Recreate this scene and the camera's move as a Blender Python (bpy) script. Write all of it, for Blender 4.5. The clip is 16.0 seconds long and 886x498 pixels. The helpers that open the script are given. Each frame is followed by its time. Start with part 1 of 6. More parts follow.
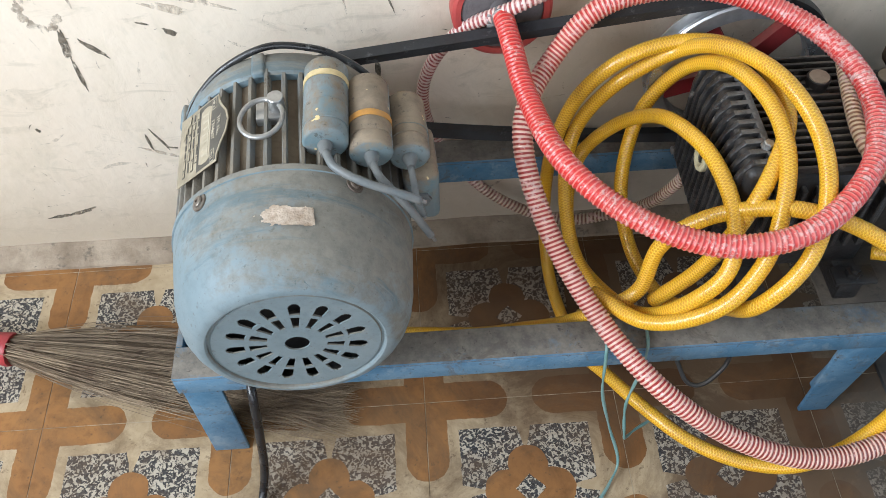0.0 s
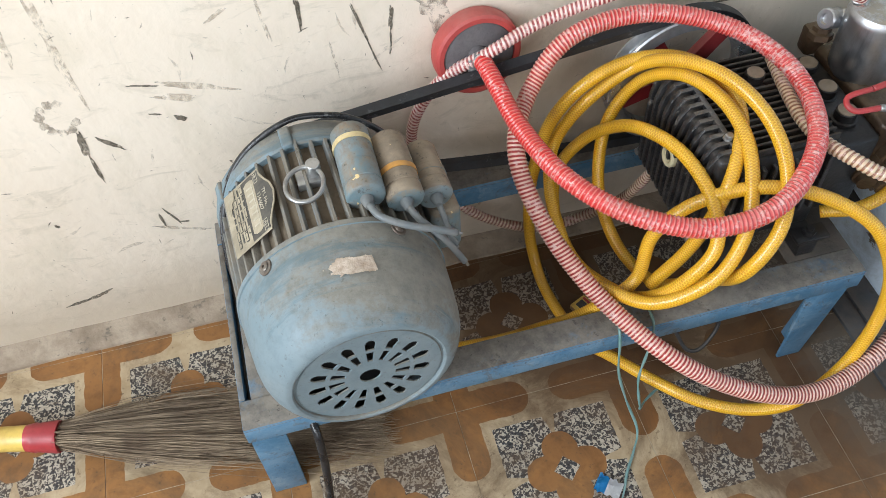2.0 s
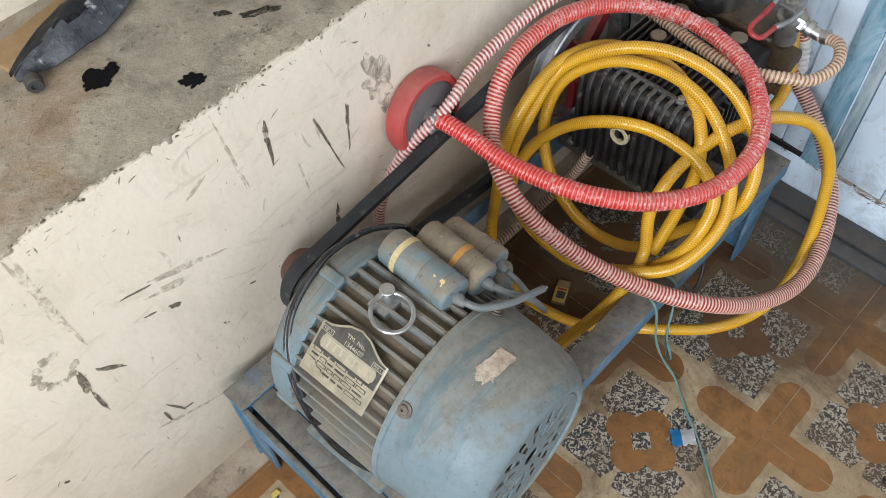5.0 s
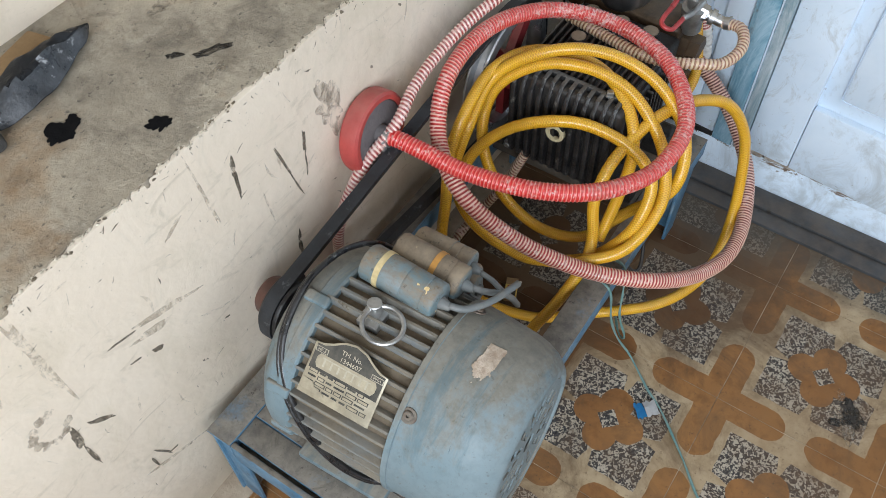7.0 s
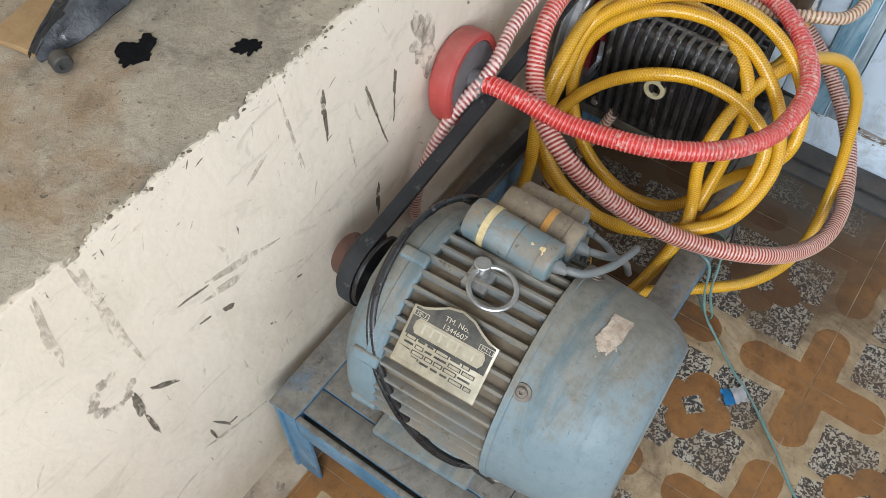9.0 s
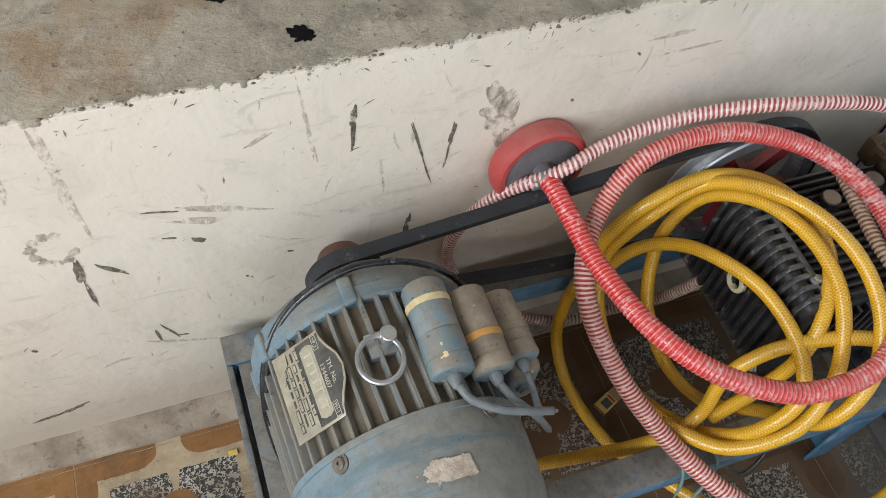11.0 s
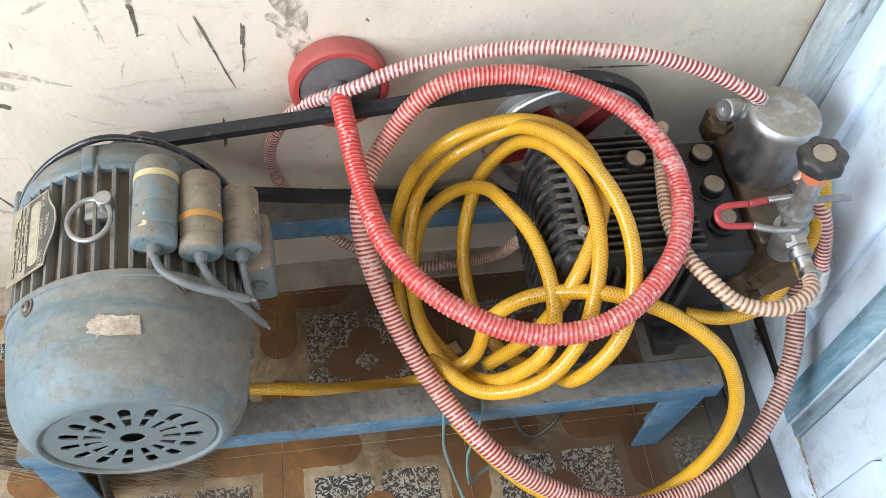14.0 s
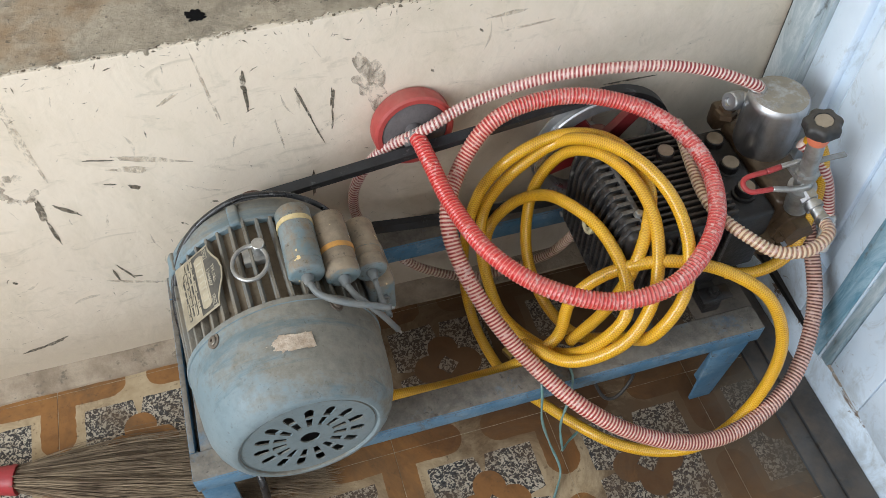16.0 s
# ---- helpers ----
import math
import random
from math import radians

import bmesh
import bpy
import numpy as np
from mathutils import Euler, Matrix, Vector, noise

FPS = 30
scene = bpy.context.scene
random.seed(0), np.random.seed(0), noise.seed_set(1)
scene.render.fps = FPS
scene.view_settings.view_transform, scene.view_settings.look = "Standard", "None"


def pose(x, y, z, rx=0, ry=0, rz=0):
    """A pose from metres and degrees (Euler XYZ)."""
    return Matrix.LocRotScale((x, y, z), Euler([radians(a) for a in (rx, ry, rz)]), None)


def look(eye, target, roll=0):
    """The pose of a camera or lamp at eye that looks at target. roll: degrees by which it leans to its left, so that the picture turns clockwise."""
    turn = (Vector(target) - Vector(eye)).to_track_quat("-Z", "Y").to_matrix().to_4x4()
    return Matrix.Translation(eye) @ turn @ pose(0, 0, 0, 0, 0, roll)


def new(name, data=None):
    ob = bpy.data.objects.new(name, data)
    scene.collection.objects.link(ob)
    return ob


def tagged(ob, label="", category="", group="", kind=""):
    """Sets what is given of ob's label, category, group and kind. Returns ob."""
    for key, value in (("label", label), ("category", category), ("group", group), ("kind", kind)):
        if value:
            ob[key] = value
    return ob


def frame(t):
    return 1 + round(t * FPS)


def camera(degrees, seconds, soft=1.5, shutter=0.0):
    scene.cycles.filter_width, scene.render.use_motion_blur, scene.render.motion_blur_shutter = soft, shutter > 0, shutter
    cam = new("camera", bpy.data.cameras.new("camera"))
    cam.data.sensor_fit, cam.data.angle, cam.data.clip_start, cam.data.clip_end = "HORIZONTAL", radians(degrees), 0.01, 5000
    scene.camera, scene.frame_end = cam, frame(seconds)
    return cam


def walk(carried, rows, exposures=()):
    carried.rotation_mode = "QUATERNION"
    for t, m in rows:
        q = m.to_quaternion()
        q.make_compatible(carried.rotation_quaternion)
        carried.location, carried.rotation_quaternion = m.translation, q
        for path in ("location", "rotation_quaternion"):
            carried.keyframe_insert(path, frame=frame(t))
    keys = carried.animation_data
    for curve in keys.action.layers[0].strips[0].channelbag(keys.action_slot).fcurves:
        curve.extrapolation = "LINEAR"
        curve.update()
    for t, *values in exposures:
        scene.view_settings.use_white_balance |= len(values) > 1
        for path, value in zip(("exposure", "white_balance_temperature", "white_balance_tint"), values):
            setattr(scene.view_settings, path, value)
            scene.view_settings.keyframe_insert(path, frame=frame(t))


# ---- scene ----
cam = camera(54.6, 16.0, soft=0.5)
PATH = [
    (0, (-0.115, -0.388, 1.03), (-0.068, 0.803, -0.577), -1.8),
    (0.5, (-0.085, -0.403, 1.05), (-0.032, 0.796, -0.55), -1.4),
    (1, (-0.093, -0.423, 1.05), (0.031, 0.792, -0.534), 1.0),
    (1.5, (-0.165, -0.43, 1.08), (0.004, 0.782, -0.502), -3.2),
    (2, (-0.249, -0.428, 1.134), (0.008, 0.758, -0.456), -3.6),
    (2.5, (-0.306, -0.355, 1.156), (0.03, 0.789, -0.45), -3.3),
    (3, (-0.351, -0.234, 1.183), (0.115, 0.838, -0.44), -2.1),
    (3.5, (-0.372, -0.177, 1.199), (0.243, 0.81, -0.429), -0.9),
    (4, (-0.431, -0.151, 1.203), (0.286, 0.751, -0.432), -5.5),
    (4.2, (-0.465, -0.148, 1.2), (0.287, 0.721, -0.436), -6.0),
    (6.3, (-0.54, -0.209, 1.219), (0.324, 0.584, -0.401), 0.4),
    (6.5, (-0.544, -0.207, 1.237), (0.351, 0.56, -0.379), 2.0),
    (7, (-0.595, -0.122, 1.232), (0.357, 0.557, -0.39), -1.9),
    (7.5, (-0.631, -0.017, 1.166), (0.357, 0.545, -0.48), -2.2),
    (8, (-0.601, 0.043, 1.052), (0.391, 0.525, -0.617), -0.3),
    (8.5, (-0.615, 0.048, 1.085), (0.371, 0.557, -0.579), 2.1),
    (9, (-0.624, -0.005, 1.128), (0.303, 0.651, -0.518), 0.3),
    (9.5, (-0.582, -0.068, 1.171), (0.284, 0.684, -0.467), 2.6),
    (9.7, (-0.555, -0.096, 1.174), (0.282, 0.689, -0.465), 4.9),
    (11.8, (-0.231, -0.157, 1.129), (0.057, 0.908, -0.539), 7.4),
    (12, (-0.189, -0.179, 1.112), (0.07, 0.892, -0.556), 7.9),
    (12.5, (-0.086, -0.245, 1.108), (0.137, 0.831, -0.563), 9.4),
    (13, (-0.043, -0.28, 1.095), (0.166, 0.797, -0.577), 8.6),
    (13.5, (-0.019, -0.299, 1.102), (0.182, 0.777, -0.572), 7.1),
    (14, (-0.026, -0.311, 1.141), (0.214, 0.775, -0.522), 5.7),
    (14.5, (-0.067, -0.324, 1.187), (0.214, 0.77, -0.464), 3.5),
    (15, (-0.14, -0.344, 1.215), (0.164, 0.757, -0.426), -1.0),
    (15.5, (-0.201, -0.368, 1.235), (0.129, 0.75, -0.39), -1.4),
    (16, (-0.214, -0.416, 1.265), (0.135, 0.725, -0.34), 0.5),
]
walk(cam, [(t, look(eye, target, roll)) for t, eye, target, roll in PATH], [(0, 0.27, 6200, 10), (1.5, 0.2, 6250, 10), (2.5, 0.14, 6420, 10), (4, 0.0, 6480, 10), (6.5, -0.17, 6300, 10), (9, -0.12, 6350, 10), (9.5, -0.1, 6350, 10), (12, -0.3, 6250, 10), (12.5, -0.06, 6250, 10), (13.5, 0.32, 6300, 10), (14, 0.39, 6350, 10), (14.5, 0.08, 6450, 10), (16, -0.13, 6530, 10)])

# ---- world, lights ----
world = bpy.data.worlds.new("world")
scene.world = world
world.use_nodes = True
_wn = world.node_tree.nodes
_sky = _wn.new("ShaderNodeTexSky")
_sky.sky_type, _sky.sun_disc = "NISHITA", False
_sky.sun_elevation, _sky.sun_rotation = radians(40), radians(200)
world.node_tree.links.new(_sky.outputs[0], _wn["Background"].inputs[0])
_wn["Background"].inputs[1].default_value = 0.10


def area_lamp(name, eye, target, sx, sy, watts, color):
    data = bpy.data.lights.new(name, "AREA")
    data.shape, data.size, data.size_y, data.energy, data.color = "RECTANGLE", sx, sy, watts, color
    ob = new(name, data)
    ob.matrix_world = look(eye, target)
    return ob


# area lamps standing in for daylight from front and left; both openings are assumed, unseen
area_lamp("daylight_front", (-0.55, -2.45, 1.62), (-0.2, 0.3, 0.5), 2.3, 1.6, 24, (0.97, 0.98, 1.0))
area_lamp("daylight_left", (-2.02, -0.78, 1.55), (-0.05, 0.2, 0.3), 1.45, 1.35, 82, (0.88, 0.95, 1.0))


# ---- mesh helpers ----
TAU = 2 * math.pi


def root(name, at, label, category, group="", kind=""):
    ob = new(name)
    ob.empty_display_size = 0.05
    ob.location = at
    return tagged(ob, label, category, group, kind)


def top_of(ob):
    while ob.parent:
        ob = ob.parent
    return ob


def finish(bm, sharp=35):
    bmesh.ops.recalc_face_normals(bm, faces=bm.faces)
    lim = radians(sharp)
    for f in bm.faces:
        f.smooth = True
    for e in bm.edges:
        if len(e.link_faces) == 2 and e.calc_face_angle(0) > lim:
            e.smooth = False


def mesh_of(name, bm, material, sharp=35):
    finish(bm, sharp)
    me = bpy.data.meshes.new(name)
    bm.to_mesh(me)
    bm.free()
    me.materials.append(material)
    return me


def part(name, bm, material, parent, label="", sharp=35):
    """Links a bmesh, built in the world's metres, as one mesh under a thing or under a part of it."""
    bmesh.ops.translate(bm, verts=bm.verts, vec=-top_of(parent).location)
    ob = new(name, mesh_of(name, bm, material, sharp))
    ob.parent = parent
    if label:
        ob["label"] = label
    return ob


def solo(name, bm, material, label, category, group="", kind="", sharp=35):
    ob = new(name, mesh_of(name, bm, material, sharp))
    return tagged(ob, label, category, group, kind)


def box(bm, x0, x1, y0, y1, z0, z1, bevel=0.0, m=None, seg=2):
    r = bmesh.ops.create_cube(bm, size=1)
    vs = r["verts"]
    for v in vs:
        v.co = Vector((x0 + (v.co.x + .5) * (x1 - x0), y0 + (v.co.y + .5) * (y1 - y0), z0 + (v.co.z + .5) * (z1 - z0)))
    if bevel:
        es = list({e for v in vs for e in v.link_edges})
        vs = bmesh.ops.bevel(bm, geom=es, offset=bevel, segments=seg, affect="EDGES", profile=0.5)["verts"]
    if m is not None:
        bmesh.ops.transform(bm, matrix=m, verts=list(vs))
    return bm


def axes(d):
    d = Vector(d).normalized()
    a = d.cross(Vector((0, 0, 1)) if abs(d.z) < 0.9 else Vector((1, 0, 0))).normalized()
    return a, d.cross(a), d


def lathe(bm, at, direction, profile, seg=32, wobble=None):
    """Turns (distance along, radius) pairs round an axis; a radius of 0 closes the end."""
    a, b, d = axes(direction)
    at = Vector(at)
    rings = []
    for s, r in profile:
        if r <= 1e-6:
            rings.append([bm.verts.new(at + d * s)])
            continue
        ring = []
        for k in range(seg):
            w = TAU * k / seg
            rr = r * (wobble(w, s) if wobble else 1)
            ring.append(bm.verts.new(at + d * s + (a * math.cos(w) + b * math.sin(w)) * rr))
        rings.append(ring)
    for p, q in zip(rings, rings[1:]):
        for k in range(seg):
            k2 = (k + 1) % seg
            if len(p) == 1 and len(q) == 1:
                continue
            if len(p) == 1:
                bm.faces.new((p[0], q[k], q[k2]))
            elif len(q) == 1:
                bm.faces.new((p[k], q[0], p[k2]))
            else:
                bm.faces.new((p[k], q[k], q[k2], p[k2]))
    return bm


def rod(bm, p, q, r, seg=16, r2=None, cap=0.0008):
    p, q = Vector(p), Vector(q)
    n = (q - p).length
    r2 = r if r2 is None else r2
    c = min(cap, r * 0.4, n * 0.4)
    return lathe(bm, p, q - p, [(0, 0), (0, r - c), (c, r), (n - c, r2), (n, r2 - c), (n, 0)], seg)


def ring_shape(bm, at, normal, big, small, seg=40, sides=12):
    a, b, d = axes(normal)
    at = Vector(at)
    vs = []
    for i in range(seg):
        w = TAU * i / seg
        o = a * math.cos(w) + b * math.sin(w)
        vs.append([bm.verts.new(at + o * (big + small * math.cos(TAU * j / sides)) + d * small * math.sin(TAU * j / sides)) for j in range(sides)])
    for i in range(seg):
        for j in range(sides):
            i2, j2 = (i + 1) % seg, (j + 1) % sides
            bm.faces.new((vs[i][j], vs[i2][j], vs[i2][j2], vs[i][j2]))
    return bm


def prism(bm, outline, frame_m, depth, bevel=0.0):
    """Extrudes a flat outline (u, v) by depth along the third axis of frame_m."""
    lo = [bm.verts.new(frame_m @ Vector((u, v, 0))) for u, v in outline]
    hi = [bm.verts.new(frame_m @ Vector((u, v, depth))) for u, v in outline]
    n = len(lo)
    fs = [bm.faces.new(lo[::-1]), bm.faces.new(hi)]
    for k in range(n):
        fs.append(bm.faces.new((lo[k], lo[(k + 1) % n], hi[(k + 1) % n], hi[k])))
    if bevel:
        bmesh.ops.bevel(bm, geom=list(fs[1].edges) + list(fs[0].edges), offset=bevel, segments=2, affect="EDGES", profile=0.5)
    return bm


def glide(points, step):
    """A smooth curve through the points, resampled at even steps."""
    c = np.array(points, float)
    p = np.vstack([2 * c[0] - c[1], c, 2 * c[-1] - c[-2]])
    s = np.linspace(0, len(c) - 1 - 1e-9, 40 * len(c))
    i = s.astype(int)
    u = (s - i)[:, None]
    a, b, d, e = p[i], p[i + 1], p[i + 2], p[i + 3]
    q = .5 * (2 * b + (d - a) * u + (2 * a - 5 * b + 4 * d - e) * u ** 2 + (3 * b - a - 3 * d + e) * u ** 3)
    ln = np.r_[0, np.cumsum(np.linalg.norm(np.diff(q, axis=0), axis=1))]
    n = max(2, int(ln[-1] / step))
    t = np.linspace(0, ln[-1], n + 1)
    return np.stack([np.interp(t, ln, q[:, k]) for k in range(3)], 1), t


def tube(name, points, radius, material, parent=None, pitch=0.0, depth=0.0, seg=14, per=5, step=0.006, label="", squash=None, taper=None, origin=None):
    """A hose or cable through the points; pitch and depth give it a spiral rib. UV: metres along it, turns round it."""
    q, t = glide(points, pitch / per if pitch else step)
    n = len(q)
    tan = np.gradient(q, axis=0)
    tan /= np.linalg.norm(tan, axis=1)[:, None]
    nor = np.zeros_like(q)
    v = np.cross(tan[0], (0.13, 0.2, 0.97))
    nor[0] = v / np.linalg.norm(v)
    for k in range(1, n):
        v = nor[k - 1] - tan[k] * (nor[k - 1] @ tan[k])
        nor[k] = v / np.linalg.norm(v)
    bi = np.cross(tan, nor)
    th = np.arange(seg + 1) / seg
    rr = np.full((n, seg + 1), radius)
    if taper is not None:
        rr *= np.array([taper(x / t[-1]) for x in t])[:, None]
    if pitch:
        rr = rr + depth * np.cos(TAU * (t[:, None] / pitch + th[None, :]))
    co = q[:, None, :] + rr[..., None] * (nor[:, None, :] * np.cos(TAU * th)[None, :, None] + bi[:, None, :] * np.sin(TAU * th)[None, :, None])
    off = np.array(top_of(parent).location) if parent else np.zeros(3)
    verts = (co[:, :seg] - off).reshape(-1, 3)
    i, j = np.meshgrid(np.arange(n - 1), np.arange(seg), indexing="ij")
    i, j = i.ravel(), j.ravel()
    j2 = (j + 1) % seg
    faces = np.stack([i * seg + j, i * seg + j2, (i + 1) * seg + j2, (i + 1) * seg + j], 1)
    ends = [tuple(range(seg))[::-1], tuple((n - 1) * seg + k for k in range(seg))]
    me = bpy.data.meshes.new(name)
    me.from_pydata(verts.tolist(), [], faces.tolist() + ends)
    uv = me.uv_layers.new(name="UVMap")
    lu = np.stack([np.stack([t[i], j / seg], 1), np.stack([t[i], (j + 1) / seg], 1), np.stack([t[i + 1], (j + 1) / seg], 1), np.stack([t[i + 1], j / seg], 1)], 1).reshape(-1, 2)
    lu = np.vstack([lu, np.zeros((2 * seg, 2))])
    uv.data.foreach_set("uv", lu.astype(np.float32).ravel())
    me.polygons.foreach_set("use_smooth", np.ones(len(me.polygons), dtype=bool))
    me.update()
    me.materials.append(material)
    ob = new(name, me)
    if parent:
        ob.parent = parent
    if label:
        ob["label"] = label
    return ob


# ---- node helpers ----
class S:
    """A socket with arithmetic, to write patterns as formulas."""

    def __init__(self, nt, out):
        self.nt, self.out = nt, out

    def op(self, kind, *others, clamp=False):
        n = self.nt.nodes.new("ShaderNodeMath")
        n.operation, n.use_clamp = kind, clamp
        for k, v in enumerate((self, *others)):
            if isinstance(v, S):
                self.nt.links.new(v.out, n.inputs[k])
            else:
                n.inputs[k].default_value = v
        return S(self.nt, n.outputs[0])

    def __add__(self, o): return self.op("ADD", o)
    def __sub__(self, o): return self.op("SUBTRACT", o)
    def __mul__(self, o): return self.op("MULTIPLY", o)
    def __truediv__(self, o): return self.op("DIVIDE", o)
    def below(self, o): return self.op("LESS_THAN", o)
    def above(self, o): return self.op("GREATER_THAN", o)
    def low(self, o): return self.op("MINIMUM", o)
    def high(self, o): return self.op("MAXIMUM", o)
    def mag(self): return self.op("ABSOLUTE")
    def part_of(self): return self.op("FRACT")
    def sine(self): return self.op("SINE")

    def fit(self, a, b, c=0.0, d=1.0):
        n = self.nt.nodes.new("ShaderNodeMapRange")
        self.nt.links.new(self.out, n.inputs[0])
        for k, v in enumerate((a, b, c, d)):
            n.inputs[k + 1].default_value = v
        return S(self.nt, n.outputs[0])


class Paint:
    """One procedural material under construction."""

    def __init__(self, name):
        self.m = bpy.data.materials.new(name)
        self.m.use_nodes = True
        self.nt = self.m.node_tree
        self.bsdf = self.nt.nodes["Principled BSDF"]
        g = self.nt.nodes.new("ShaderNodeNewGeometry")
        self.pos, self.normal = g.outputs["Position"], g.outputs["Normal"]

    def xyz(self, sock):
        n = self.nt.nodes.new("ShaderNodeSeparateXYZ")
        self.nt.links.new(sock, n.inputs[0])
        return [S(self.nt, o) for o in n.outputs]

    def uv(self):
        n = self.nt.nodes.new("ShaderNodeUVMap")
        return self.xyz(n.outputs[0])

    def scaled(self, v):
        n = self.nt.nodes.new("ShaderNodeVectorMath")
        n.operation = "MULTIPLY"
        self.nt.links.new(self.pos, n.inputs[0])
        n.inputs[1].default_value = v
        return n.outputs[0]

    def noise(self, scale, detail=4, rough=0.55, stretch=None, distort=0.0):
        n = self.nt.nodes.new("ShaderNodeTexNoise")
        self.nt.links.new(self.scaled(stretch) if stretch else self.pos, n.inputs["Vector"])
        n.inputs["Scale"].default_value, n.inputs["Detail"].default_value = scale, detail
        n.inputs["Roughness"].default_value, n.inputs["Distortion"].default_value = rough, distort
        return S(self.nt, n.outputs["Fac"])

    def cells(self, scale, feature="F1", color=False):
        n = self.nt.nodes.new("ShaderNodeTexVoronoi")
        n.feature = feature
        self.nt.links.new(self.pos, n.inputs["Vector"])
        n.inputs["Scale"].default_value = scale
        return (S(self.nt, n.outputs["Distance"]), n.outputs["Color"] if color else None)

    def mix(self, fac, a, b):
        n = self.nt.nodes.new("ShaderNodeMix")
        n.data_type = "RGBA"
        if isinstance(fac, S):
            self.nt.links.new(fac.out, n.inputs[0])
        else:
            n.inputs[0].default_value = fac
        for k, v in ((6, a), (7, b)):
            if isinstance(v, tuple):
                n.inputs[k].default_value = (*v, 1)
            else:
                self.nt.links.new(v, n.inputs[k])
        return n.outputs[2]

    def bump(self, height, strength=0.3, distance=0.002):
        n = self.nt.nodes.new("ShaderNodeBump")
        n.inputs["Strength"].default_value, n.inputs["Distance"].default_value = strength, distance
        self.nt.links.new(height.out, n.inputs["Height"])
        self.nt.links.new(n.outputs[0], self.bsdf.inputs["Normal"])

    def done(self, color, rough=0.5, metal=0.0, **more):
        for key, v in (("Base Color", color), ("Roughness", rough), ("Metallic", metal), *more.items()):
            sock = self.bsdf.inputs[key.replace("_", " ")]
            if isinstance(v, S):
                self.nt.links.new(v.out, sock)
            elif isinstance(v, tuple):
                sock.default_value = (*v, 1)
            elif isinstance(v, (int, float)):
                sock.default_value = v
            else:
                self.nt.links.new(v, sock)
        return self.m

    def dust(self, color, dirt=(0.33, 0.26, 0.18), amount=0.8, lo=0.35, hi=0.95, thin=0.42):
        """Settled dust on faces that look up, broken by noise."""
        up = self.xyz(self.normal)[2].fit(lo, hi)
        n = self.noise(26, 5, 0.65).fit(thin - 0.16, thin + 0.16)
        return self.mix(up * n * amount, color, dirt)


def worn(name, base, other, rough=0.5, metal=0.0, scale=14, bump=0.15, dusty=0.0, dirt=(0.33, 0.26, 0.18), spots=None, grain=180, lo=0.35, hi=0.95, thin=0.42, **more):
    p = Paint(name)
    a = p.noise(scale, 5, 0.6).fit(0.36, 0.66)
    c = p.mix(a, base, other)
    fine = p.noise(grain, 3, 0.6)
    c = p.mix(fine.fit(0.5, 0.75, 0, 0.35), c, tuple(x * 0.55 for x in base))
    if spots:
        sp = p.noise(38, 6, 0.7).fit(0.60, 0.66)
        c = p.mix(sp, c, spots)
    if dusty:
        c = p.dust(c, dirt, dusty, lo, hi, thin)
    p.bump(fine + a, bump, 0.0015)
    r = a.fit(0, 1, rough - 0.08, min(1, rough + 0.12))
    return p.done(c, r, metal, **more)


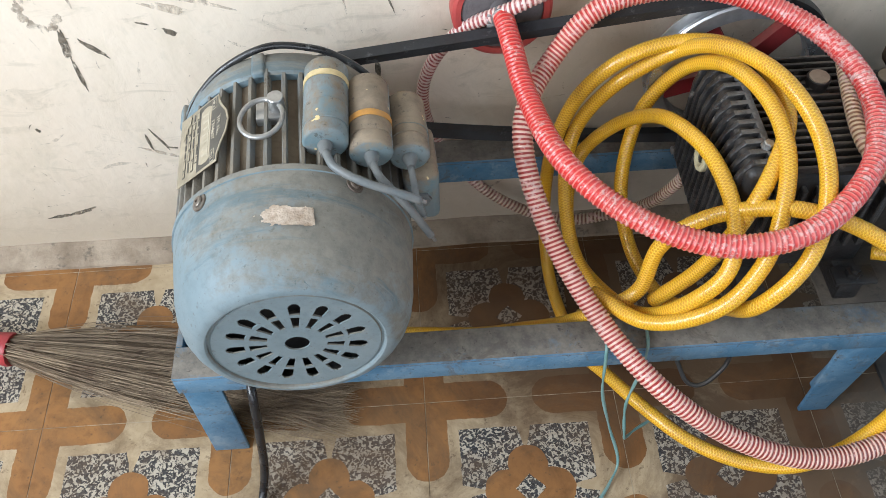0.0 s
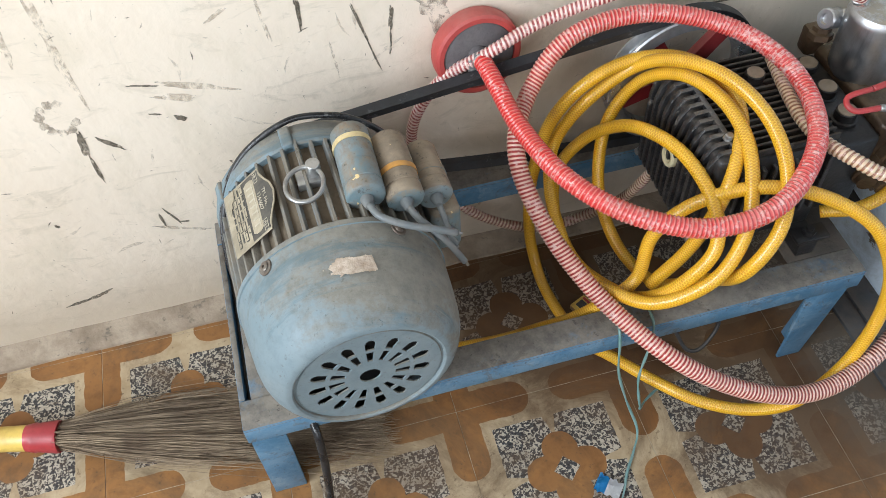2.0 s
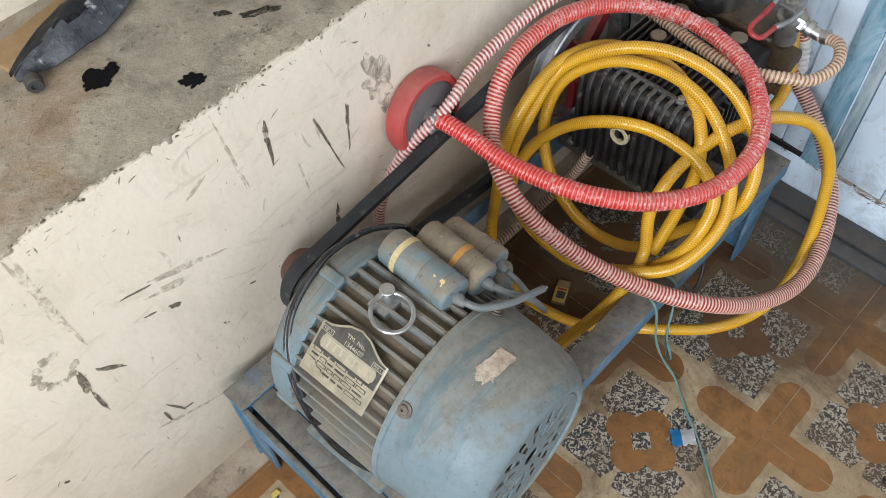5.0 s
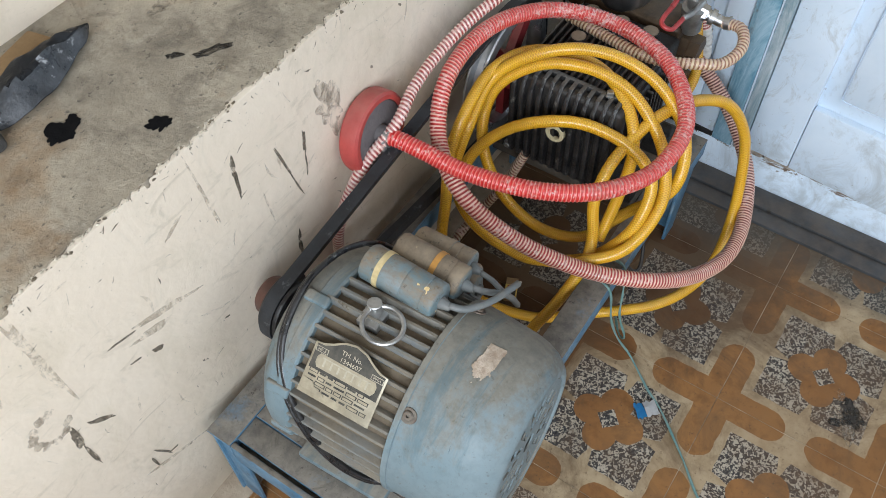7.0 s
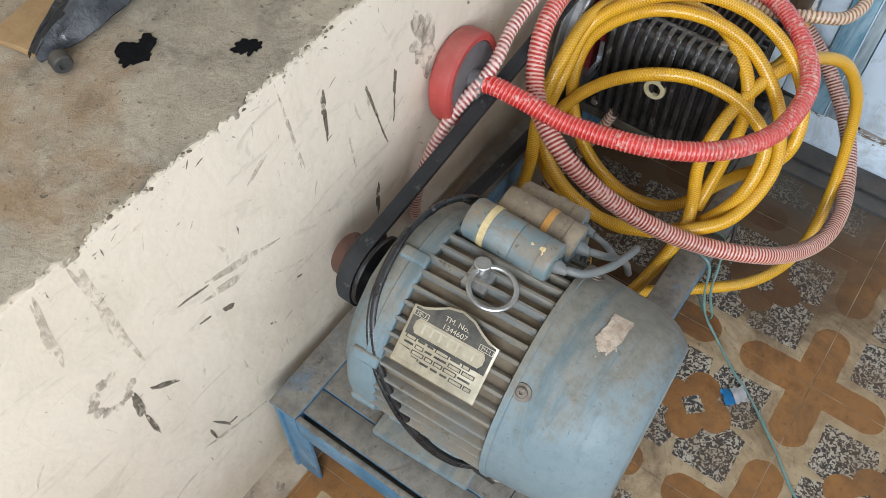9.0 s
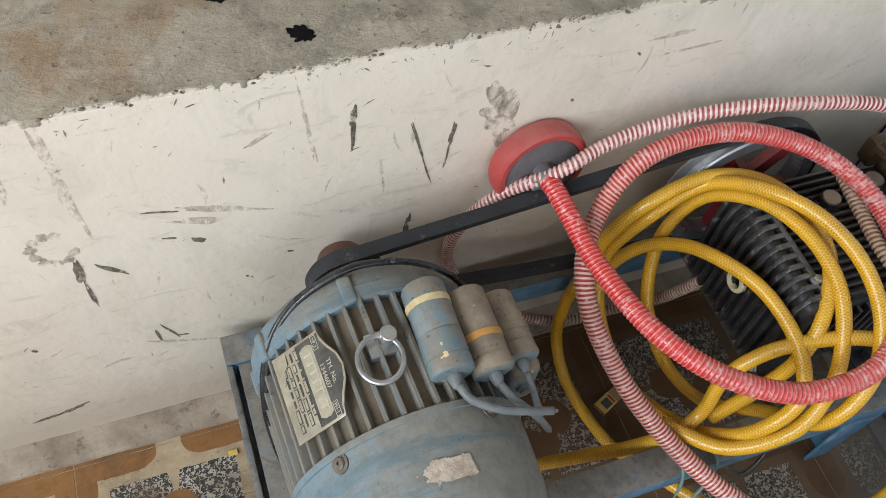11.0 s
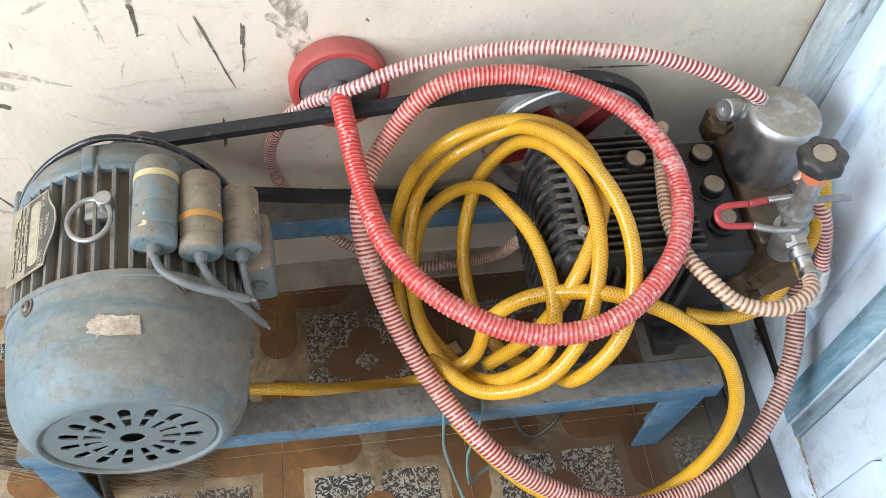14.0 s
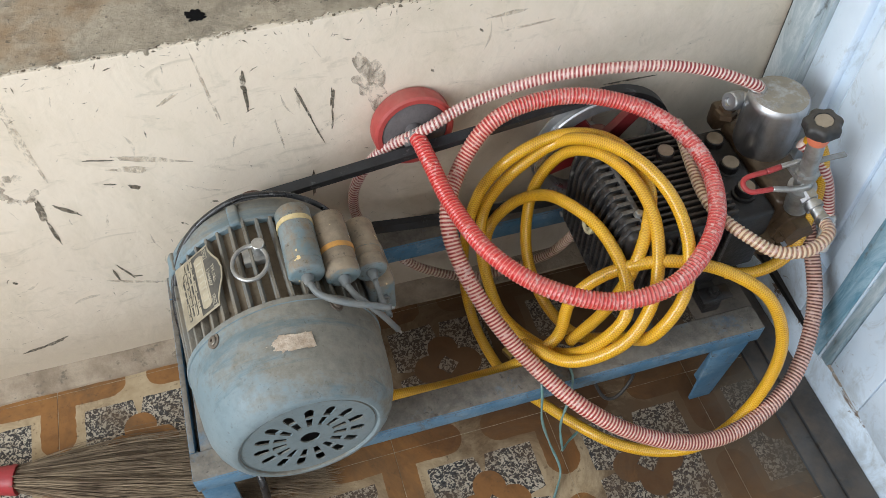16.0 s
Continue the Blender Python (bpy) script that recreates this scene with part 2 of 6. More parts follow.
# ---- materials ----
def floor_tile_paint():
    p = Paint("patterned_cement_tile")
    x, y, z = p.xyz(p.pos)
    wob = p.noise(60, 3).fit(0, 1, -0.010, 0.010)
    wob2 = p.noise(45, 3, 0.5, (1, 1.3, 1)).fit(0, 1, -0.010, 0.010)
    u = ((x / 0.25 + 40.5).part_of() - 0.5 + wob).mag()
    v = ((y / 0.25 + 40.5).part_of() - 0.5 + wob2).mag()
    du, dv = u * -1 + 0.5, v * -1 + 0.5

    def length(a, b):
        return (a * a + b * b).op("SQRT")
    arm1 = length(du, (dv - 0.325).high(0.0)).below(0.108)
    arm2 = length(dv, (du - 0.325).high(0.0)).below(0.108)
    cross = arm1.high(arm2)
    big, small = u.high(v), u.low(v)
    square = big.below(0.335)
    notch = small.below((big - 0.24) * 0.25 + 0.012)
    terr = square * (notch * -1 + 1)
    petal = length(u - 0.125, v).below(0.102).high(length(u, v - 0.125).below(0.102)).high(big.below(0.1))
    core = (u + v).below(0.075)
    brown = cross.high(petal * (core * -1 + 1))
    terr = (terr * (petal * -1 + 1)).high(core)
    worm = p.noise(190, 2, 0.5, None, 1.2)
    fleck = p.noise(330, 2, 0.5)
    chipc = p.mix(fleck.fit(0.35, 0.65), (0.010, 0.012, 0.015), (0.060, 0.066, 0.072))
    terrc = p.mix(worm.fit(0.505, 0.535), chipc, (0.43, 0.385, 0.31))
    patch = p.noise(3.1, 4, 0.6).fit(0.38, 0.62)
    mid = p.noise(34, 5, 0.65)
    cream = p.mix(mid.fit(0.35, 0.7), (0.335, 0.250, 0.150), (0.470, 0.370, 0.240))
    brn = p.mix(patch, (0.205, 0.092, 0.031), (0.295, 0.140, 0.047))
    brn = p.mix(mid.fit(0.5, 0.72, 0, 0.55), brn, (0.100, 0.044, 0.017))
    c = p.mix(brown, cream, brn)
    # brown dirt, with the shade under pump and hoses painted into its colour
    ox, oy = x - 0.20, y - 0.25
    fx, fy = x - 0.34, y - 0.03
    reach = (ox * ox * 5.0 + oy * oy * 13.0).op("SQRT").low((fx * fx * 11.0 + fy * fy * 13.0).op("SQRT") + 0.15)
    dirt_shade = (reach * -1 + 1.02 + (p.noise(6, 8, 0.75, None, 0.8) - 0.5) * 1.7).fit(0.02, 0.52, 0, 0.80)
    c = p.mix(dirt_shade, c, (0.072, 0.037, 0.019))
    c = p.mix(terr, c, terrc)
    c = p.mix(dirt_shade * 0.45, c, (0.060, 0.034, 0.019))
    grime = p.noise(8, 9, 0.76, None, 0.6).fit(0.47, 0.64, 0, 0.66)
    c = p.mix(grime, c, (0.098, 0.062, 0.036))
    speck = p.noise(90, 6, 0.75).fit(0.58, 0.66, 0, 0.65)
    c = p.mix(speck, c, (0.08, 0.05, 0.03))
    film = p.noise(2.3, 5, 0.7, None, 0.8).fit(0.40, 0.66, 0.0, 0.40) * x.fit(-0.5, -0.1, 0.35, 1.0)
    soil = (x.fit(0.34, 0.48) + (p.noise(13, 7, 0.72, None, 0.6) - 0.5) * 1.6).fit(0.25, 0.95, 0, 0.82)
    c = p.mix(soil, c, (0.075, 0.066, 0.054))
    c = p.mix(film, c, (0.175, 0.098, 0.045))
    crack = p.noise(60, 6, 0.8, None, 1.5).fit(0.66, 0.69, 0, 0.6)
    c = p.mix(crack, c, (0.07, 0.045, 0.03))
    p.bump(mid + p.noise(300, 2) * 0.3, 0.12, 0.0012)
    return p.done(c, mid.fit(0.3, 0.7, 0.52, 0.75), 0.0, Specular_IOR_Level=0.22)


def wall_paint():
    p = Paint("stained_cream_wall")
    big = p.noise(3.0, 5, 0.6).fit(0.35, 0.68)
    c = p.mix(big, (0.690, 0.592, 0.478), (0.750, 0.660, 0.548))
    streak = p.noise(22, 6, 0.7, (1.0, 1.0, 0.55), 1.2)
    c = p.mix(streak.fit(0.56, 0.72, 0, 0.4), c, (0.52, 0.475, 0.39))
    smear = p.noise(11, 5, 0.72, (1.0, 1.0, 2.4), 1.5).fit(0.56, 0.68, 0, 0.36)
    c = p.mix(smear, c, (0.38, 0.33, 0.25))
    cloud = p.noise(6, 7, 0.72, (1.0, 1.0, 0.6), 0.8).fit(0.50, 0.68, 0, 0.42)
    c = p.mix(cloud, c, (0.52, 0.455, 0.34))
    z = p.xyz(p.pos)[2]
    speck = p.noise(95, 5, 0.78).fit(0.665, 0.69)
    c = p.mix(speck * 0.75, c, (0.11, 0.09, 0.07))
    scr = p.noise(30, 7, 0.8, (1.0, 1.0, 3.6), 2.2).fit(0.665, 0.70, 0, 0.5)
    c = p.mix(scr, c, (0.27, 0.235, 0.18))
    scr2 = p.noise(34, 7, 0.8, (3.2, 1.0, 0.8), 2.0).fit(0.67, 0.70, 0, 0.5)
    c = p.mix(scr2, c, (0.25, 0.22, 0.17))
    foot = (z * -1 + 0.13 + p.noise(14, 7, 0.75) * 0.16).fit(0.05, 0.17, 0, 0.6)
    c = p.mix(foot, c, (0.42, 0.345, 0.25))
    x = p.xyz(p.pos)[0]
    # browner patch centred on x 0.16, z 0.27, its edge broken by noise
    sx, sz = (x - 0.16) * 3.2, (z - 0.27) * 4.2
    brown_patch = ((sx * sx + sz * sz).op("SQRT") * -1 + 1.0 + (p.noise(9, 7, 0.72, (1, 1, 0.7), 0.8) - 0.5) * 1.5).fit(0.10, 0.75, 0, 0.55)
    c = p.mix(brown_patch, c, (0.40, 0.300, 0.185))
    p.bump(p.noise(40, 6, 0.6) + streak * 0.5, 0.28, 0.004)
    return p.done(c, 0.62)


def ledge_paint():
    p = Paint("rough_cement_ledge")
    a = p.noise(5, 6, 0.7).fit(0.36, 0.66)
    c = p.mix(a, (0.270, 0.232, 0.178), (0.52, 0.450, 0.348))
    b = p.noise(17, 6, 0.7, None, 0.6).fit(0.50, 0.68)
    c = p.mix(b * 0.75, c, (0.150, 0.128, 0.100))
    x, y, _ = p.xyz(p.pos)
    rust = (p.noise(7, 4, 0.6) + (x * -1 - 0.1) * 0.28).fit(0.58, 0.74, 0, 0.7)
    c = p.mix(rust, c, (0.27, 0.155, 0.065))
    pale = p.noise(29, 7, 0.75).fit(0.56, 0.68, 0, 0.55)
    c = p.mix(pale, c, (0.50, 0.44, 0.35))
    blotch = p.noise(11, 8, 0.76, None, 1.0).fit(0.54, 0.66, 0, 0.55)
    c = p.mix(blotch, c, (0.145, 0.118, 0.086))
    sp = p.noise(110, 3, 0.7).fit(0.62, 0.70, 0, 0.75)
    c = p.mix(sp, c, (0.07, 0.06, 0.05))
    p.bump(p.noise(55, 7, 0.75), 0.8, 0.005)
    return p.done(c, 0.8)


def spiral_hose_paint(name, base, rib, pitch, share=0.45, later=None, middle=None, gloss=0.3, film=0.25):
    """A ribbed hose. later: (base, from, to), (rib, share, from, to), the look that it fades to along its length; middle: a base colour on the way."""
    p = Paint(name)
    s, t, _ = p.uv()
    ph = (s / pitch + t).part_of()
    tri = (ph - 0.5).mag() * -1 + 0.5
    b, r, half = base, rib, tri * 0 + share * 0.5
    if later:
        (b1, b_from, b_to), (r1, share1, r_from, r_to) = later
        if middle:
            b = p.mix(s.fit(middle[1], middle[2]), b, middle[0])
        b = p.mix(s.fit(b_from, b_to), b, b1)
        r = p.mix(s.fit(r_from, r_to), rib, r1)
        half = s.fit(r_from, r_to, share * 0.5, share1 * 0.5)
    line = (tri - half).fit(-0.05, 0.05, 1, 0)
    c = p.mix(line, b, r)
    scuff = (p.noise(120, 5, 0.75) + (p.noise(9, 3) - 0.5) * 0.35).fit(0.555, 0.625, 0, 0.8)
    where = s.fit(0.15, 0.45, 0.1, 1.0) * s.fit(0.85, 1.05, 1.0, 0.1)
    c = p.mix(scuff, c, (0.62, 0.42, 0.38))
    flake = (p.noise(150, 6, 0.78, (1, 1, 1.6)) + (p.noise(14, 3) - 0.5) * 0.4).fit(0.53, 0.60, 0, 0.75)
    c = p.mix(flake * where * (film * 4), c, (0.70, 0.52, 0.48))
    grime = p.noise(16, 5, 0.65).fit(0.52, 0.75, 0, 0.35)
    c = p.mix(grime, c, (0.20, 0.09, 0.06))
    up = p.xyz(p.normal)[2].fit(-0.5, 0.9)
    c = p.mix(up * p.noise(26, 5, 0.65).fit(0.30, 0.62) * where * film, c, (0.60, 0.34, 0.32))
    p.bump(p.noise(220, 3), 0.1, 0.001)
    return p.done(c, scuff.fit(0, 0.55, gloss, 0.6), Subsurface_Weight=0.06, Coat_Weight=0.2, Coat_Roughness=0.25)


def braided_hose_paint():
    p = Paint("yellow_braided_hose")
    s, t, _ = p.uv()
    a = (s * 290 + t * 7).part_of()
    b = (s * 290 - t * 7).part_of()
    weave = (a - 0.5).mag().low((b - 0.5).mag())
    w = weave.fit(0.05, 0.20)
    dirt = p.noise(19, 5, 0.65)
    c = p.mix(dirt.fit(0.45, 0.72, 0, 0.8), (0.60, 0.285, 0.002), (0.36, 0.155, 0.003))
    c = p.mix(w, p.mix(0.60, c, (0.95, 0.60, 0.05)), c)
    sp = p.noise(120, 4, 0.7).fit(0.64, 0.70, 0, 0.55)
    c = p.mix(sp, c, (0.22, 0.13, 0.03))
    c = p.dust(c, (0.46, 0.32, 0.10), 0.22)
    p.bump(w * -1 + 1, 0.45, 0.0012)
    return p.done(c, dirt.fit(0.3, 0.75, 0.30, 0.50), Coat_Weight=0.40, Coat_Roughness=0.18, Subsurface_Weight=0.04)


def chrome_paint():
    p = Paint("dusty_chrome")
    a = p.noise(26, 6, 0.7)
    up = p.xyz(p.normal)[2].fit(0.5, 0.95)
    c = p.mix(a.fit(0.45, 0.7, 0, 0.5), (0.54, 0.55, 0.57), (0.27, 0.265, 0.26))
    c = p.mix(up * a.fit(0.32, 0.5), c, (0.34, 0.30, 0.235))
    c = p.mix(p.noise(34, 6, 0.7, (1, 1, 0.25), 0.4).fit(0.52, 0.68, 0, 0.6), c, (0.20, 0.195, 0.19))
    return p.done(c, a.fit(0.35, 0.7, 0.30, 0.52) + up * 0.25, (up * -0.75 + 1))


def straw_paint():
    p = Paint("broom_straw")
    n = p.nt.nodes.new("ShaderNodeNewGeometry")
    r = S(p.nt, n.outputs["Random Per Island"])
    c = p.mix(r, (0.085, 0.056, 0.032), (0.34, 0.255, 0.165))
    c = p.mix(p.noise(30, 3).fit(0.4, 0.7), c, (0.12, 0.08, 0.048))
    return p.done(c, 0.65)


def door_paint(name="chipped_white_gloss", z_from=0.20, z_to=0.08, more=0.06):
    p = Paint(name)
    a = p.noise(8, 5, 0.65).fit(0.4, 0.7)
    c = p.mix(a, (0.74, 0.85, 0.97), (0.66, 0.78, 0.91))
    st = p.noise(30, 7, 0.75, (1, 1, 0.5), 1.0).fit(0.56, 0.66, 0, 0.8)
    z = p.xyz(p.pos)[2]
    low = z.fit(z_from, z_to, 0.0, more)
    peel = (p.noise(30, 8, 0.78, (1, 0.4, 1.2), 0.6) + low).fit(0.67, 0.69)
    grey = (p.noise(12, 7, 0.72, (1, 1, 0.8), 0.7) + z.fit(0.30, 0.06, 0.0, 0.10)).fit(0.57, 0.72, 0, 0.55)
    c = p.mix(grey, c, (0.36, 0.39, 0.40))
    c = p.mix(st * 0.6, c, (0.42, 0.45, 0.46))
    c = p.mix(peel, c, (0.16, 0.115, 0.085))
    p.bump(p.noise(60, 5) - peel * 0.5, 0.15, 0.002)
    return p.done(c, 0.28)


def frame_paint(name="blue_grey_door_frame", deep=(0.12, 0.28, 0.39), pale=(0.36, 0.52, 0.62)):
    p = Paint(name)
    a = p.noise(26, 7, 0.75, (1, 1, 0.22), 0.8).fit(0.42, 0.60)
    c = p.mix(a, deep, pale)
    b = p.noise(40, 6, 0.7, (1, 1, 0.4)).fit(0.60, 0.68)
    c = p.mix(b * 0.8, c, (0.15, 0.15, 0.14))
    p.bump(a, 0.2, 0.002)
    return p.done(c, 0.45)


def motor_paint():
    p = Paint("dusty_blue_grey_enamel")
    a = p.noise(5, 4, 0.6, None, 0.4)
    c = p.mix(a.fit(0.38, 0.64), (0.150, 0.212, 0.242), (0.188, 0.234, 0.252))
    fine = p.noise(75, 6, 0.72)
    c = p.mix(fine.fit(0.45, 0.68, 0, 0.42), c, (0.110, 0.150, 0.170))
    nx, ny, nz = p.xyz(p.normal)
    lean = nz * 0.60 + nx * 0.50 + ny * 0.25
    film = (lean + (p.noise(6, 7, 0.74, (1, 1.6, 1), 0.7) - 0.5) * 2.1 + (fine - 0.5) * 1.1).fit(0.02, 0.50, 0.05, 0.86)
    dustc = p.mix(fine.fit(0.40, 0.66), (0.238, 0.212, 0.168), (0.170, 0.154, 0.126))
    c = p.mix(film, c, dustc)
    streak = p.noise(15, 6, 0.68, (0.32, 2.1, 0.32), 0.5).fit(0.54, 0.65, 0, 0.66)
    c = p.mix(streak, c, (0.088, 0.140, 0.165))
    rub = p.noise(24, 7, 0.75, (0.6, 1.5, 0.6), 0.6).fit(0.60, 0.66, 0, 0.5)
    c = p.mix(rub, c, (0.215, 0.235, 0.235))
    scratch = p.noise(46, 7, 0.8, (0.8, 2.6, 0.8), 1.4).fit(0.655, 0.675, 0, 0.7)
    c = p.mix(scratch, c, (0.055, 0.080, 0.092))
    speck = p.noise(170, 4, 0.7).fit(0.62, 0.68, 0, 0.4)
    c = p.mix(speck, c, (0.085, 0.072, 0.058))
    p.bump(streak * 0.5 + fine * 0.6 + p.noise(190, 3) * 0.4, 0.25, 0.0015)
    return p.done(c, film.fit(0, 0.85, 0.45, 0.8), Specular_IOR_Level=0.32)


def can_paint(name, brown):
    p = Paint(name)
    a = p.noise(30, 7, 0.72)
    c = p.mix(a.fit(0.38, 0.64), (0.125, 0.190, 0.212), (0.190, 0.218, 0.222))
    nz = p.xyz(p.normal)[2].fit(-0.1, 0.85)
    film = (nz * brown + (p.noise(34, 7, 0.75, (1, 0.6, 1)) - 0.5) * 2.0).fit(0.08, 0.48, 0, 0.85)
    c = p.mix(film, c, p.mix(a.fit(0.4, 0.6), (0.275, 0.198, 0.122), (0.170, 0.120, 0.074)))
    fleck = p.noise(70, 3, 0.55).fit(0.700, 0.712)
    c = p.mix(fleck, c, (0.66, 0.50, 0.25))
    dark = p.noise(130, 5, 0.7).fit(0.60, 0.66, 0, 0.7)
    c = p.mix(dark, c, (0.065, 0.060, 0.050))
    p.bump(a + dark * 0.4, 0.3, 0.0015)
    return p.done(c, film.fit(0, 0.8, 0.42, 0.75))


def smear_paint(name, dark, pale, thin, full, most):
    """Dirt rubbed onto the paint: patchy, with the wall showing through."""
    p = Paint(name)
    a = p.noise(130, 5, 0.7)
    c = p.mix(a.fit(0.35, 0.65), dark, pale)
    cover = p.noise(75, 6, 0.72, (1, 1, 0.6), 0.5).fit(thin, full, 0, most)
    return p.done(c, 0.75, 0.0, Alpha=cover)


def stand_paint():
    p = Paint("chipped_blue_steel")
    a = p.noise(19, 7, 0.7, None, 0.5)
    c = p.mix(a.fit(0.40, 0.60), (0.058, 0.150, 0.245), (0.125, 0.225, 0.320))
    pale = p.noise(33, 7, 0.75).fit(0.56, 0.63, 0, 0.55)
    c = p.mix(pale, c, (0.235, 0.310, 0.365))
    nz = p.xyz(p.normal)[2].fit(0.4, 0.9)
    mott = p.noise(42, 7, 0.72)
    dustc = p.mix(mott.fit(0.38, 0.64), (0.215, 0.188, 0.152), (0.118, 0.102, 0.084))
    c = p.mix(nz * p.noise(13, 8, 0.75).fit(0.24, 0.42, 0.2, 0.95), c, dustc)
    grime = p.noise(24, 7, 0.75, None, 0.8).fit(0.57, 0.64, 0, 0.6)
    c = p.mix(grime, c, (0.10, 0.085, 0.068))
    chip = p.noise(48, 7, 0.78).fit(0.645, 0.665)
    c = p.mix(chip, c, (0.045, 0.038, 0.033))
    speck = p.noise(170, 4, 0.7).fit(0.62, 0.67, 0, 0.7)
    c = p.mix(speck, c, (0.06, 0.05, 0.042))
    p.bump(mott + a - chip * 0.5, 0.35, 0.0018)
    return p.done(c, nz.fit(0, 1, 0.45, 0.85), Specular_IOR_Level=0.3)


M_TILE, M_WALL, M_LEDGE = floor_tile_paint(), wall_paint(), ledge_paint()
M_DOOR, M_FRAME = door_paint(), frame_paint()
M_GROUT = worn("grey_cement_grout", (0.42, 0.35, 0.25), (0.13, 0.085, 0.05), 0.85, 0, 20, 0.4)
M_CEMENT = worn("grey_cement", (0.340, 0.272, 0.200), (0.190, 0.142, 0.100), 0.85, 0, 18, 0.5, spots=(0.15, 0.12, 0.09))
M_FRAMEP = frame_paint("grey_weathered_door_frame", (0.22, 0.32, 0.37), (0.47, 0.54, 0.58))
M_FRAMEW = frame_paint("pale_weathered_door_frame", (0.38, 0.46, 0.50), (0.66, 0.70, 0.72))
M_SILL = door_paint("peeling_white_sill", 0.055, 0.085, 0.22)
M_ROT = worn("rotten_brown_wood", (0.20, 0.135, 0.085), (0.48, 0.46, 0.42), 0.85, 0, 60, 0.6, spots=(0.05, 0.038, 0.028))
M_STONE = worn("dark_threshold_stone", (0.060, 0.064, 0.068), (0.032, 0.032, 0.033), 0.4, 0, 16, 0.35, dusty=0.65, dirt=(0.115, 0.088, 0.066), thin=0.46, spots=(0.03, 0.026, 0.022))
# plaster of the added, unseen room; its tone sets the bounced light
M_ROOM = worn("plain_room_plaster", (0.25, 0.235, 0.21), (0.21, 0.195, 0.175), 0.8, 0, 4, 0.1)
M_STEEL = stand_paint()
M_OILY = worn("oil_soaked_steel", (0.052, 0.043, 0.034), (0.115, 0.095, 0.074), 0.6, 0, 24, 0.4, spots=(0.03, 0.024, 0.02))
M_MOTOR = motor_paint()
M_FIN = worn("dusty_motor_fins", (0.150, 0.165, 0.170), (0.215, 0.195, 0.160), 0.8, 0, 30, 0.55, dusty=0.7, dirt=(0.200, 0.168, 0.125), spots=(0.085, 0.068, 0.048), lo=0.2, hi=0.9, Specular_IOR_Level=0.25)
M_GRIME = worn("caked_motor_grime", (0.120, 0.092, 0.062), (0.190, 0.150, 0.104), 0.85, 0, 20, 0.4)
M_CAN = can_paint("grey_capacitor_enamel", 0.30)
M_CANB = can_paint("brown_dusted_capacitor", 0.95)
M_TAPE = worn("old_orange_tape", (0.55, 0.26, 0.045), (0.40, 0.22, 0.08), 0.5, 0, 40, 0.2)
M_GLUE = worn("cream_glue_band", (0.62, 0.50, 0.27), (0.45, 0.34, 0.16), 0.6, 0, 60, 0.3)
M_PLATE = worn("stained_aluminium_plate", (0.44, 0.39, 0.29), (0.27, 0.235, 0.17), 0.38, 0.4, 40, 0.1, Coat_Weight=0.3, Coat_Roughness=0.3)
M_PLATED = worn("dark_plate_print", (0.028, 0.028, 0.027), (0.085, 0.078, 0.062), 0.42, 0.0, 60, 0.1, Coat_Weight=0.2, Coat_Roughness=0.22)
M_INK = worn("dark_print", (0.04, 0.04, 0.04), (0.08, 0.075, 0.065), 0.6, 0, 60, 0.05)
M_LIGHTINK = worn("pale_print", (0.50, 0.46, 0.36), (0.38, 0.34, 0.26), 0.5, 0, 60, 0.05)
M_STICKER = worn("torn_paper_sticker", (0.36, 0.270, 0.195), (0.58, 0.49, 0.40), 0.7, 0, 70, 0.5, spots=(0.34, 0.24, 0.16))
M_BLACK = worn("black_rubber", (0.018, 0.018, 0.019), (0.035, 0.034, 0.033), 0.55, 0, 20, 0.15, dusty=0.12)
M_BELT = worn("black_belt_rubber", (0.011, 0.012, 0.014), (0.028, 0.030, 0.034), 0.6, 0, 30, 0.3, spots=(0.085, 0.088, 0.092))
M_CAST = worn("oily_black_casting", (0.008, 0.008, 0.009), (0.022, 0.019, 0.017), 0.48, 0, 22, 0.5, dusty=0.24, dirt=(0.085, 0.070, 0.055), thin=0.52)
M_CASTF = worn("worn_black_fins", (0.012, 0.012, 0.013), (0.036, 0.034, 0.033), 0.38, 0, 45, 0.6, dusty=0.75, dirt=(0.19, 0.18, 0.165), spots=(0.15, 0.14, 0.125), thin=0.46, lo=0.5)
M_CASTR = worn("dusty_black_ribs", (0.014, 0.012, 0.011), (0.040, 0.033, 0.028), 0.5, 0, 35, 0.5, dusty=0.6, dirt=(0.13, 0.105, 0.08), thin=0.45, spots=(0.10, 0.085, 0.07))
M_CABLE = worn("black_cable_sheath", (0.010, 0.010, 0.011), (0.022, 0.022, 0.023), 0.30, 0, 40, 0.2, spots=(0.12, 0.12, 0.115))
M_BRASS = worn("grimy_brown_brass", (0.048, 0.030, 0.018), (0.110, 0.066, 0.035), 0.45, 0.3, 26, 0.4, dusty=0.4, dirt=(0.2, 0.15, 0.09))
M_CHROME = chrome_paint()
M_ZINC = worn("zinc_plated_steel", (0.44, 0.445, 0.44), (0.27, 0.26, 0.245), 0.40, 0.8, 40, 0.1)
M_TAN = worn("tan_cap_top", (0.34, 0.275, 0.20), (0.25, 0.195, 0.135), 0.6, 0, 40, 0.1)
M_ALU = worn("brushed_aluminium_rim", (0.55, 0.57, 0.60), (0.36, 0.37, 0.38), 0.32, 0.8, 30, 0.15)
M_REDP = worn("dull_red_paint", (0.26, 0.022, 0.025), (0.17, 0.018, 0.02), 0.45, 0, 20, 0.15, dusty=0.3)
